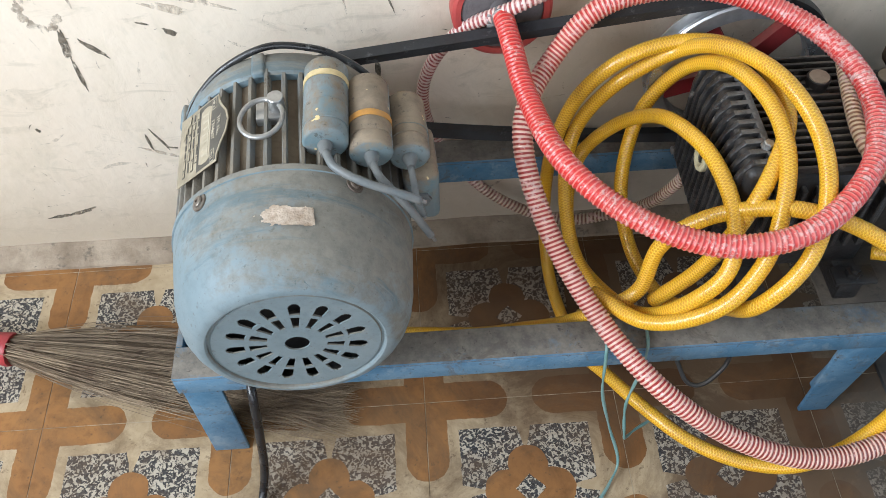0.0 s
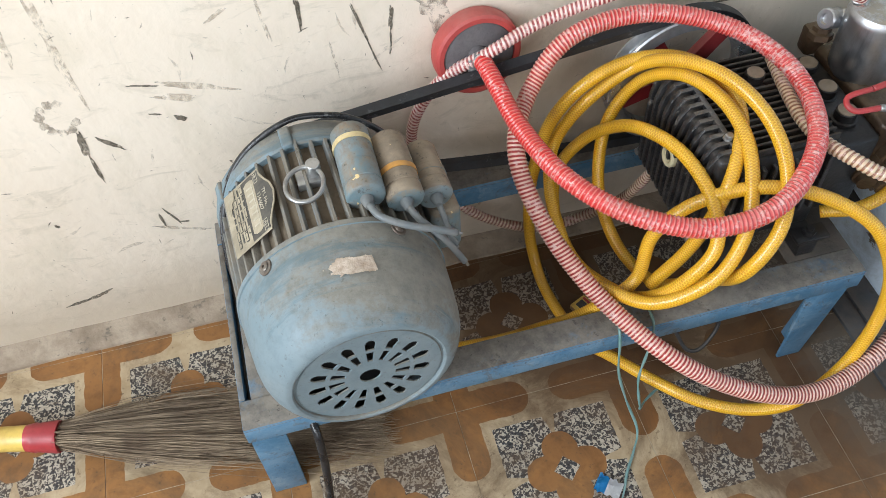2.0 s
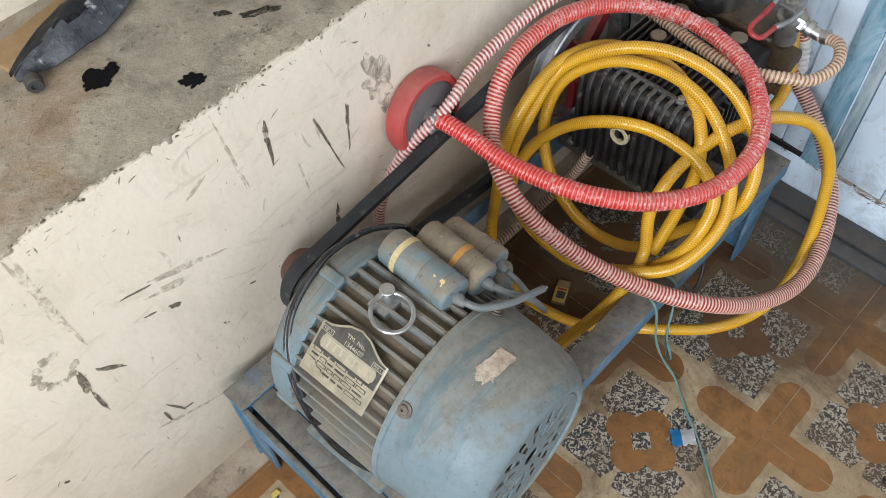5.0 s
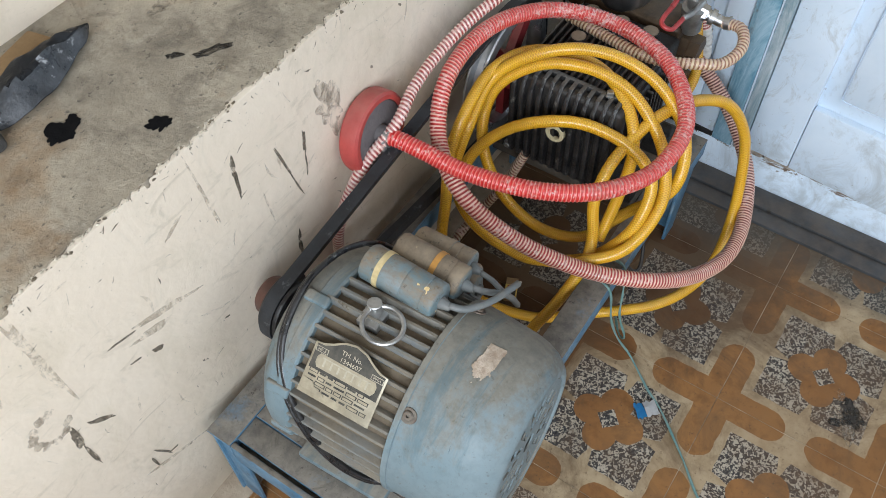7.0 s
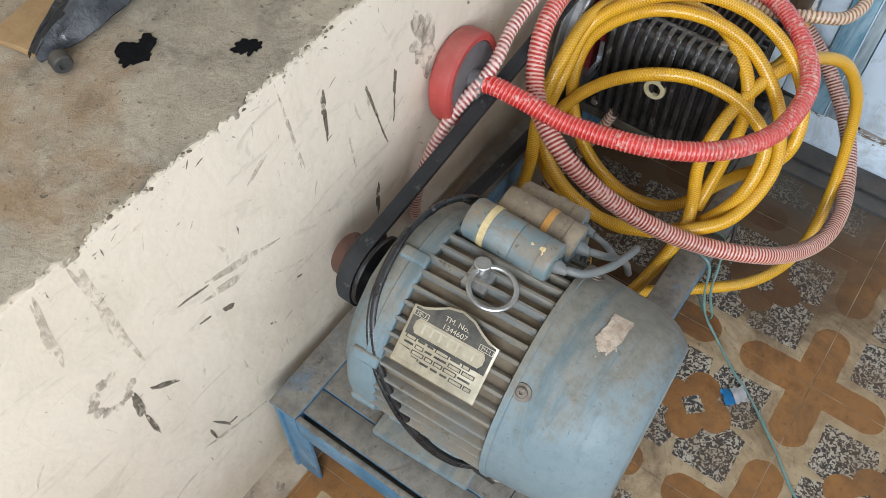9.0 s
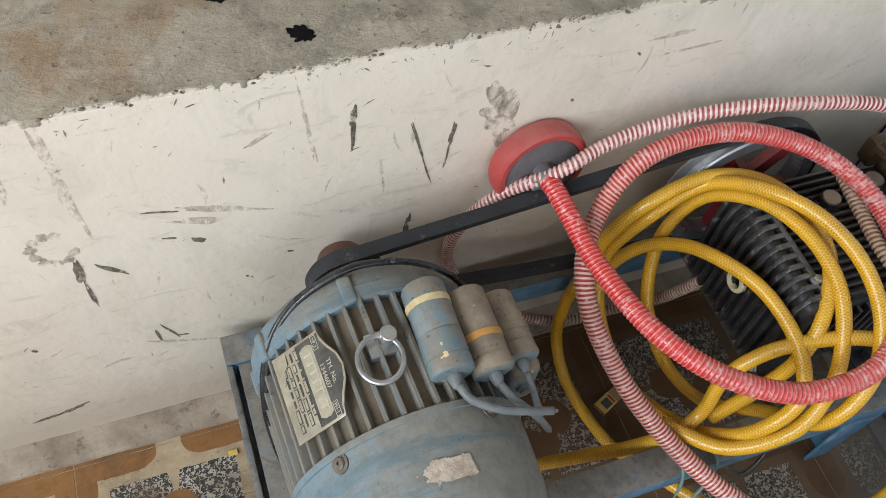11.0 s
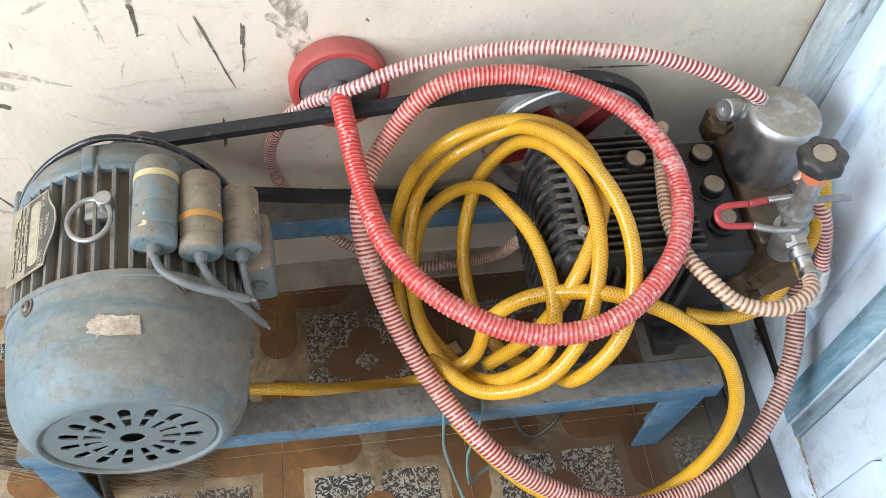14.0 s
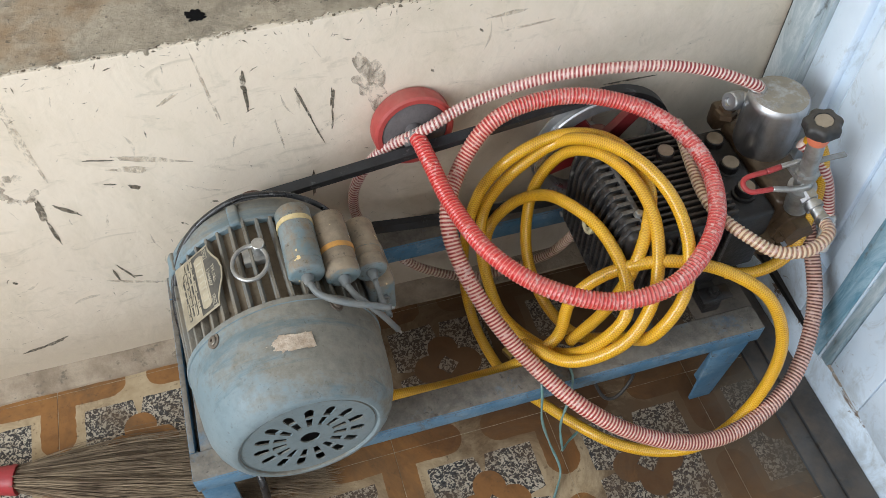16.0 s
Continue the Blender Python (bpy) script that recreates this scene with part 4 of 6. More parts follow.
# ---- steel stand ----
X0, X1, Y0, Y1, TOP = -0.397, 0.424, 0.072, 0.404, 0.203
stand = root("steel_stand", (0.01, 0.24, 0), "low blue painted steel stand, dusty and chipped", "stand")


def angle_iron(bm, x0, x1, y0, y1, drop, side):
    """A flat top with one flange hanging along a side."""
    th = 0.005
    box(bm, x0, x1, y0, y1, TOP - th, TOP, 0.0012)
    if side == "front":
        box(bm, x0, x1, y0, y0 + th, TOP - drop, TOP - th, 0.001)
    if side == "back":
        box(bm, x0, x1, y1 - th, y1, TOP - drop, TOP - th, 0.001)
    if side == "left":
        box(bm, x0, x0 + th, y0, y1, TOP - drop, TOP - th, 0.001)
    if side == "right":
        box(bm, x1 - th, x1, y0, y1, TOP - drop, TOP - th, 0.001)


for nm, a in (("front_rail", (X0, X1, Y0, Y0 + 0.040, 0.034, "front")), ("back_rail", (X0, X1, Y1 - 0.040, Y1, 0.040, "front"))):
    bm = bmesh.new()
    angle_iron(bm, *a)
    part(nm, bm, M_STEEL, stand)
bm = bmesh.new()
angle_iron(bm, X1 - 0.09, X1, Y0 + 0.0405, Y1 - 0.0405, 0.034, "right")
part("end_beam", bm, M_OILY, stand, "steel end beam dark with oil under the pump")
bm = bmesh.new()
box(bm, X0, X0 + 0.008, Y0 + 0.0405, Y1 - 0.0405, TOP - 0.046, TOP - 0.0005, 0.0020)
box(bm, X0 + 0.0082, X0 + 0.030, Y0 + 0.0405, Y1 - 0.0405, TOP - 0.046, TOP - 0.041, 0.001)
part("end_beam", bm, M_STEEL, stand, "upright steel angle closing the end of the stand")
bm = bmesh.new()
box(bm, X0 + 0.014, -0.347, Y0 + 0.0405, Y1 - 0.0405, TOP - 0.010, TOP - 0.003, 0.0015)
part("end_plate", bm, M_STEEL, stand, "dusty steel plate beside the open slot")
# dark plate that closes the open slot from below
bm = bmesh.new()
box(bm, X0 + 0.0085, -0.300, Y0 + 0.0415, Y1 - 0.0415, TOP - 0.022, TOP - 0.0185, 0.001)
part("channel_floor", bm, M_OILY, stand, "dark bottom plate of the end channel")
for x0, x1, nm in ((-0.346, -0.298, "motor_bearer"), (-0.185, -0.145, "motor_bearer"), (0.235, 0.27, "pump_bearer")):
    bm = bmesh.new()
    box(bm, x0, x1, Y0 + 0.0405, Y1 - 0.0405, TOP - 0.018, TOP - 0.001, 0.0015)
    part(nm, bm, M_OILY if nm == "pump_bearer" else M_STEEL, stand)
for x, y, sx, sy in ((X0, Y0, 1, 1), (X1, Y0, -1, 1), (X0, Y1, 1, -1), (X1, Y1, -1, -1)):
    bm = bmesh.new()
    xa, xb = sorted((x + 0.0015 * sx, x + (0.045 if sx > 0 else 0.066) * sx))
    ya, yb = sorted((y + 0.0055 * sy, y + 0.0105 * sy))
    box(bm, xa, xb, ya, yb, 0.0, TOP - 0.0055, 0.001)
    xa, xb = sorted((x + 0.0055 * sx, x + 0.0105 * sx))
    ya, yb = sorted((y + 0.0108 * sy, y + 0.045 * sy))
    box(bm, xa, xb, ya, yb, 0.0, TOP - 0.0055, 0.001)
    if sx < 0:
        for v in bm.verts:
            if v.co.x > x - 0.02:
                v.co.x -= 0.028 * (1 - v.co.z / TOP)
    part("leg", bm, M_STEEL, stand)

# ---- electric motor ----
AX, AZ, KR = -0.245, 0.338, 0.925
motor = root("electric_motor", (AX, 0.18, TOP), "dusty blue-grey single phase electric motor with ribbed body", "motor")


def mpart(name, bm, material, parent, label=""):
    """A part of the motor that is round its shaft: the radii are trimmed to the true size."""
    bmesh.ops.transform(bm, verts=bm.verts, matrix=Matrix.Translation((AX, 0, AZ)) @ Matrix.Diagonal((KR, 1, KR, 1)) @ Matrix.Translation((-AX, 0, -AZ)))
    return part(name, bm, material, parent, label)


bm = bmesh.new()
lathe(bm, (AX, 0, AZ), (0, 1, 0), [(0.0335, 0.0875), (0.029, 0.0885), (0.0275, 0.0905), (0.0277, 0.0945), (0.030, 0.0990), (0.036, 0.1055), (0.045, 0.1125), (0.058, 0.1185), (0.074, 0.1220), (0.105, 0.1250), (0.140, 0.1275), (0.1405, 0.1292), (0.147, 0.1292), (0.1475, 0.1275), (0.1475, 0.112)], 96)
cowl = mpart("fan_cowl", bm, M_MOTOR, motor)

# pierced front of the cowl: two rings of slots and a hub hole
bm = bmesh.new()
NS, SEC = 15, 22
na = NS * SEC
radii = [0.0125] + [0.0125 + 0.0755 * k / 64 for k in range(1, 65)]
grid = [[bm.verts.new((AX + r * math.cos(TAU * a / na), 0.0315 - 0.0015 * (r < 0.085), AZ + r * math.sin(TAU * a / na))) for a in range(na)] for r in radii]
for i in range(len(radii) - 1):
    rm = (radii[i] + radii[i + 1]) / 2
    for a in range(na):
        s = ((a + 0.5) % SEC - SEC / 2) * TAU / na * rm
        hole = False
        for r0, r1, w0, w1 in ((0.030, 0.0475, 0.0026, 0.0042), (0.0525, 0.0715, 0.0046, 0.0072)):
            if r0 <= rm <= r1:
                half = w0 + (w1 - w0) * (rm - r0) / (r1 - r0)
                cap = min(1.0, math.sqrt(max(0.0, (r1 - rm) / (half * 0.9)))) if r1 > 0.06 else 1.0
                hole = abs(s) < half * cap
        if not hole:
            a2 = (a + 1) % na
            bm.faces.new((grid[i][a], grid[i][a2], grid[i + 1][a2], grid[i + 1][a]))
bmesh.ops.delete(bm, geom=[v for v in bm.verts if not v.link_faces], context="VERTS")
bmesh.ops.solidify(bm, geom=bm.faces[:], thickness=-0.0018)
mpart("vent_plate", bm, M_MOTOR, cowl)
bm = bmesh.new()
lathe(bm, (AX, 0.062, AZ), (0, 1, 0), [(0, 0), (0, 0.105), (0.004, 0.105), (0.004, 0)], 48)
rod(bm, (AX, 0.045, AZ), (AX, 0.064, AZ), 0.009)
mpart("cooling_fan", bm, M_BLACK, motor, "dark fan behind the vent plate")


def on_body(angle, r, y):
    return Vector((AX + r * math.cos(angle), y, AZ + r * math.sin(angle)))


bm = bmesh.new()
lathe(bm, (AX, 0.140, AZ), (0, 1, 0), [(0, 0), (0, 0.1175), (0.155, 0.1175), (0.155, 0)], 96)
core = mpart("stator_shell", bm, M_GRIME, motor)
for k in range(44):
    w = TAU * (k + 0.5) / 44
    bm = bmesh.new()
    m = Matrix.Translation((AX, 0, AZ)) @ Matrix.Rotation(-w, 4, "Y")
    tall = 0.127 if k % 11 else 0.129
    box(bm, 0.106, tall, 0.1482, 0.278, -0.0044, 0.0044, 0.0012, None, 1)
    for v in bm.verts:
        v.co.z *= 0.98 - 0.46 * (v.co.x - 0.106) / 0.021
    bmesh.ops.transform(bm, matrix=m, verts=bm.verts)
    mpart("cooling_fin", bm, M_FIN, core)
bm = bmesh.new()
lathe(bm, (AX, 0.284, AZ), (0, 1, 0), [(-0.014, 0.106), (-0.014, 0.1255), (-0.011, 0.1285), (0.002, 0.1290), (0.003, 0.1275), (0.014, 0.1270), (0.022, 0.122), (0.036, 0.103), (0.046, 0.072), (0.050, 0.035), (0.062, 0.032), (0.062, 0)], 96)
bell = mpart("end_bell", bm, M_MOTOR, motor)
for w in (98, 152, 190, 280, 10):
    bm = bmesh.new()
    m = Matrix.Translation(on_body(radians(w), 0.126, 0.284)) @ Matrix.Rotation(-radians(w), 4, "Y")
    box(bm, -0.010, 0.006, -0.014, 0.016, -0.0075, 0.0075, 0.0035, m, 3)
    mpart("mounting_lug", bm, M_MOTOR, bell)
bm = bmesh.new()
rod(bm, (AX, 0.34, AZ), (AX, 0.396, AZ), 0.012)
part("shaft", bm, M_ZINC, motor)
bm = bmesh.new()
lathe(bm, (AX, 0.348, AZ), (0, 1, 0), [(0, 0), (0, 0.042), (0.002, 0.043), (0.005, 0.043), (0.010, 0.032), (0.018, 0.032), (0.023, 0.043), (0.026, 0.043), (0.028, 0.041), (0.028, 0)], 56)
part("motor_pulley", bm, M_CAST, motor, "dark grooved iron pulley")
bm = bmesh.new()
lathe(bm, (AX, 0.3765, AZ), (0, 1, 0), [(0, 0), (0, 0.0245), (0.002, 0.0265), (0.018, 0.0255), (0.0215, 0.0230), (0.0215, 0)], 32)
part("pulley_hub", bm, M_RUST, motor, "rust-red hub")
for x in (AX - 0.082, AX + 0.082):
    bm = bmesh.new()
    box(bm, x - 0.026, x + 0.026, 0.165, 0.290, TOP, TOP + 0.014, 0.003)
    sx = 1 if x < AX else -1
    prism(bm, [(-0.004 * sx, 0), (0.026 * sx, 0), (0.050 * sx, 0.060), (0.018 * sx, 0.066)], Matrix(((1, 0, 0, x), (0, 0, 1, 0.172), (0, 1, 0, TOP + 0.013), (0, 0, 0, 1))), 0.11)
    part("foot", bm, M_MOTOR, motor)
# screws of the cowl
for w in (128.5, 54, 210, 330):
    bm = bmesh.new()
    c = on_body(radians(w), 0.1270, 0.1345)
    d = (c - Vector((AX, 0.1345, AZ))).normalized()
    lathe(bm, c, d, [(0, 0.0095), (0.0014, 0.0092), (0.0016, 0.006), (0.0032, 0.0058), (0.0042, 0.0045), (0.0042, 0.0018), (0.002, 0.0015), (0.002, 0)], 24)
    mpart("cowl_screw", bm, M_SCREW, cowl, "rusty pan-head screw with washer")

# torn sticker on the cowl
bm = bmesh.new()
nx, ny = 44, 26
g = {}
for i in range(nx + 1):
    for j in range(ny + 1):
        u, v = i / nx, j / ny
        w = radians(99.0 - 26.5 * u + 1.0 * v)
        g[i, j] = bm.verts.new(on_body(w, 0.1243 + 0.0018 * v + 0.0007 * abs(noise.noise((i * 0.3, j * 0.35, 2))), 0.0785 + 0.0245 * v))
for i in range(nx):
    for j in range(ny):
        rim = max(abs(2 * (i + 0.5) / nx - 1), abs(2 * (j + 0.5) / ny - 1))
        torn = max(0.06, 1 - i / (nx * 0.62)) if j < ny * 0.8 else 1
        if rim + torn * (0.30 + 0.55 * noise.noise((i * 0.17 + 3, j * 0.20, 1.5)) + 0.12 * noise.noise((i * 0.5, j * 0.5, 7))) < 0.97:
            bm.faces.new((g[i, j], g[i + 1, j], g[i + 1, j + 1], g[i, j + 1]))
bmesh.ops.delete(bm, geom=[v for v in bm.verts if not v.link_faces], context="VERTS")
mpart("torn_sticker", bm, M_STICKER, cowl, "remains of a torn paper sticker")

# name plate, tangent to the ribs
PW = radians(127.5)
up = Vector((-math.sin(PW), 0, math.cos(PW))) * -1
out = Vector((math.cos(PW), 0, math.sin(PW)))
right = Vector((0, -1, 0))
pc = on_body(PW, 0.1295, 0.2135)
PM = Matrix(((right.x, up.x, out.x, pc.x), (right.y, up.y, out.y, pc.y), (right.z, up.z, out.z, pc.z), (0, 0, 0, 1)))
arch = [(x, y * 1.1) for x, y in ((-0.045, -0.034), (0.045, -0.034), (0.045, 0.022), (0.036, 0.0225), (0.026, 0.027), (0.014, 0.034), (0.0, 0.037), (-0.014, 0.034), (-0.026, 0.027), (-0.036, 0.0225), (-0.045, 0.022))]
bm = bmesh.new()
prism(bm, arch, PM, 0.0012, 0.0004)
plate = mpart("name_plate", bm, M_PLATE, motor, "stained aluminium name plate with dark print")


def plate_piece(name, outline, lift, depth, material, label=""):
    bm = bmesh.new()
    prism(bm, outline, PM @ Matrix.Translation((0, 0, lift)), depth)
    return mpart(name, bm, material, plate, label)


def rect(x0, x1, y0, y1):
    return [(x0, y0), (x1, y0), (x1, y1), (x0, y1)]


plate_piece("dark_field", [(x * 0.94, max(-0.0065, y * 0.94)) for x, y in arch], 0.0012, 0.0002, M_PLATED)
plate_piece("brand_field", [(-0.034, -0.003), (0.034, -0.003), (0.037, 0.002), (0.037, 0.009), (0.034, 0.0135), (-0.034, 0.0135), (-0.037, 0.009), (-0.037, 0.002)], 0.0014, 0.0002, M_PLATE)
for k, x in enumerate((-0.028, -0.019, -0.010, -0.001, 0.008, 0.017, 0.025)):
    plate_piece("brand_stroke", rect(x, x + 0.0022, 0.0005, 0.009 + 0.001 * (k % 2)), 0.0016, 0.0002, M_LIGHTINK)
plate_piece("brand_stroke", rect(-0.030, 0.030, 0.0090, 0.0106), 0.0016, 0.0002, M_LIGHTINK)
for x in (-0.0345, 0.0345):
    plate_piece("small_frame", rect(x - 0.0075, x + 0.0075, 0.0142, 0.0205), 0.0014, 0.0002, M_LIGHTINK)
    plate_piece("small_field", rect(x - 0.0068, x + 0.0068, 0.0149, 0.0198), 0.0016, 0.0002, M_PLATED)
brng = random.Random(9)
for row in range(4):
    y = -0.0078 - row * 0.0063
    x = -0.040
    while x < 0.034:
        w = brng.uniform(0.008, 0.015)
        if x + w > 0.041:
            break
        if brng.random() < 0.45:
            plate_piece("value_box", rect(x, x + w, y - 0.0021, y + 0.0023), 0.0013, 0.0002, M_PLATED)
            plate_piece("print_bar", rect(x + 0.0012, x + w - 0.0012, y - 0.0013, y + 0.0015), 0.0016, 0.0002, M_PLATE)
        else:
            plate_piece("print_bar", rect(x + 0.0005, x + w - 0.001, y - 0.0010, y + 0.0012), 0.0014, 0.0002, M_PLATED)
        x += w + 0.0012
plate_piece("worn_patch", [(-0.0425, -0.0320), (-0.012, -0.0318), (-0.016, -0.0275), (-0.026, -0.0262), (-0.030, -0.0205), (-0.0425, -0.0190)], 0.0018, 0.0002, M_PLATE, "rubbed bare corner")


def lettering(body, x, y, size, material):
    cu = bpy.data.curves.new("lettering", "FONT")
    cu.body, cu.size, cu.align_x, cu.extrude = body, size, "CENTER", 0.0001
    tmp = bpy.data.objects.new("lettering", cu)
    scene.collection.objects.link(tmp)
    me = bpy.data.meshes.new_from_object(tmp.evaluated_get(bpy.context.evaluated_depsgraph_get()))
    bpy.data.objects.remove(tmp)
    bpy.data.curves.remove(cu)
    me.transform(Matrix.Translation(-top_of(plate).location) @ Matrix.Translation((AX, 0, AZ)) @ Matrix.Diagonal((KR, 1, KR, 1)) @ Matrix.Translation((-AX, 0, -AZ)) @ PM @ Matrix.Translation((x, y, 0.0019)))
    me.materials.clear()
    me.materials.append(material)
    ob = new("lettering", me)
    ob.parent = plate
    return ob


lettering("TM. No.", 0.0, 0.0235, 0.0075, M_LIGHTINK)
lettering("1344607", 0.001, 0.0152, 0.0075, M_LIGHTINK)
lettering("HP-3", -0.0345, 0.0157, 0.0050, M_LIGHTINK)
lettering("PH-1", 0.0345, 0.0157, 0.0050, M_LIGHTINK)

# lifting ring with its stud
bm = bmesh.new()
ring_n = Vector((math.cos(radians(98)), -0.10, math.sin(radians(98))))
ring_shape(bm, on_body(radians(95.5), 0.1345, 0.203), ring_n, 0.0225, 0.0027, 48, 10)
lift = mpart("lifting_ring", bm, M_ZINC, motor, "bright steel lifting ring lying on the ribs")
bm = bmesh.new()
rod(bm, on_body(radians(89), 0.118, 0.222), on_body(radians(89), 0.143, 0.222), 0.0085, 20)
box(bm, -0.02, 0.008, 0.208, 0.234, 0.116, 0.1275, 0.002, Matrix.Translation((AX, 0, AZ)))
mpart("stud", bm, M_ZINC, lift)

# capacitors on the shoulder of the motor, with clamps, bands and wires
for (p, q, r, mt, band, lab) in (((-0.199, 0.168, 0.455), (-0.194, 0.264, 0.459), 0.0215, M_CAN, M_GLUE, "grey capacitor can with a cream glue band"), ((-0.158, 0.163, 0.440), (-0.156, 0.250, 0.447), 0.0208, M_CANB, M_TAPE, "brown dusted capacitor can with orange tape"), ((-0.122, 0.174, 0.420), (-0.121, 0.248, 0.420), 0.0200, M_CANB, M_CANB, "short dusty capacitor can")):
    p, q = Vector(p), Vector(q)
    n = (q - p).length
    bm = bmesh.new()
    lathe(bm, p, q - p, [(0, 0), (0, r - 0.003), (0.001, r - 0.001), (0.0025, r), (0.014, r), (0.0145, r - 0.0008), (0.016, r - 0.0008), (0.0165, r), (n * 0.42, r), (n * 0.42 + 0.001, r - 0.0012), (n * 0.42 + 0.003, r), (n - 0.004, r), (n - 0.001, r - 0.002), (n, r - 0.006), (n, 0)], 40)
    can = part("capacitor", bm, mt, motor, lab)
    bm = bmesh.new()
    s0 = n * (0.72 if band is M_GLUE else 0.36)
    lathe(bm, p, q - p, [(s0, r + 0.0002), (s0, r + 0.0008), (s0 + 0.007, r + 0.0008), (s0 + 0.007, r + 0.0002)], 40, lambda w, s: 1 + 0.01 * math.sin(5 * w + s * 900))
    part("band", bm, band, can)
    bm = bmesh.new()
    lathe(bm, p, p - q, [(0, 0.007), (0.002, 0.0075), (0.010, 0.005), (0.013, 0.004), (0.013, 0)], 16)
    part("end_boss", bm, M_WIRE, can)
    bm = bmesh.new()
    mid = p.lerp(q, 0.5)
    foot = on_body(math.atan2(mid.z - AZ, mid.x - AX), 0.110, mid.y)
    rod(bm, foot, mid.lerp(foot, 0.35), 0.009, 12)
    part("bracket", bm, M_FIN, can)
for pts, r in (([(-0.199, 0.158, 0.456), (-0.192, 0.141, 0.453), (-0.168, 0.125, 0.447), (-0.139, 0.118, 0.436), (-0.117, 0.116, 0.423)], 0.0040),
               ([(-0.158, 0.152, 0.441), (-0.152, 0.138, 0.436), (-0.138, 0.125, 0.423), (-0.125, 0.120, 0.402), (-0.109, 0.118, 0.366)], 0.0038),
               ([(-0.122, 0.162, 0.418), (-0.121, 0.147, 0.411), (-0.119, 0.136, 0.398), (-0.114, 0.130, 0.384)], 0.0034)):
    tube("lead_wire", pts, r, M_WIRE, motor, step=0.004, label="thick grey sleeved wire")
    tube("wire_core", [pts[-1], tuple(Vector(pts[-1]) + (Vector(pts[-1]) - Vector(pts[-2])) * 0.22)], r * 0.45, M_ZINC, motor, step=0.003, seg=8)
bm = bmesh.new()
box(bm, -0.130, -0.094, 0.170, 0.240, 0.325, 0.395, 0.008, None, 3)
part("terminal_box", bm, M_CANB, motor, "dusty terminal box on the motor's side")
bm = bmesh.new()
lathe(bm, (-0.112, 0.170, 0.362), (0, -1, 0), [(0, 0.009), (0.003, 0.009), (0.004, 0.006), (0.007, 0.006), (0.007, 0)], 6)
part("gland", bm, M_WIRE, motor)

# the motor sits a little askew on its bearers; the pulley keeps in line with the belt
motor.rotation_euler.z = radians(3.0)
motor.location.y -= 0.004
for ob in motor.children:
    if ob.name in ("motor_pulley", "pulley_hub"):
        ob.rotation_euler.z = radians(-3.0)
        ob.location.y = 0.004

# supply cable that loops over the motor, and its tail on the floor
tube("power_cable", [(-0.136, 0.268, 0.388), (-0.144, 0.277, 0.408), (-0.160, 0.284, 0.430), (-0.184, 0.290, 0.449), (-0.215, 0.296, 0.460), (-0.262, 0.298, 0.462), (-0.315, 0.290, 0.436), (-0.348, 0.268, 0.400), (-0.362, 0.236, 0.352), (-0.361, 0.202, 0.300), (-0.350, 0.174, 0.265), (-0.335, 0.150, 0.252)], 0.0036, M_CABLE, None, step=0.004)
bm = bmesh.new()
box(bm, -0.342, -0.328, 0.128, 0.156, 0.245, 0.259, 0.003)
tube("second_strand", [(-0.215, 0.300, 0.457), (-0.262, 0.302, 0.459), (-0.317, 0.294, 0.433), (-0.351, 0.272, 0.396), (-0.366, 0.238, 0.348), (-0.364, 0.204, 0.297), (-0.352, 0.176, 0.261), (-0.337, 0.153, 0.249)], 0.0026, M_CABLE, bpy.data.objects["power_cable"], step=0.004)
part("end_plug", bm, M_BLACK, bpy.data.objects["power_cable"])
tagged(bpy.data.objects["power_cable"], "black rubber power cable looped over the motor", "cable")
tube("floor_cable", [(-0.318, 0.085, 0.180), (-0.314, 0.060, 0.165), (-0.316, 0.042, 0.110), (-0.322, 0.028, 0.045), (-0.330, 0.005, 0.008), (-0.335, -0.06, 0.006), (-0.325, -0.16, 0.006)], 0.0052, M_CABLE, None, step=0.005)
tagged(bpy.data.objects["floor_cable"], "black cable hanging from the stand to the floor", "cable")

# ---- belt drive ----
FX, FZ, FR = 0.262, 0.336, 0.105
drive = root("drive_belt", (0.0, 0.372, 0.3), "worn black rubber V-belt between the two pulleys", "belt")


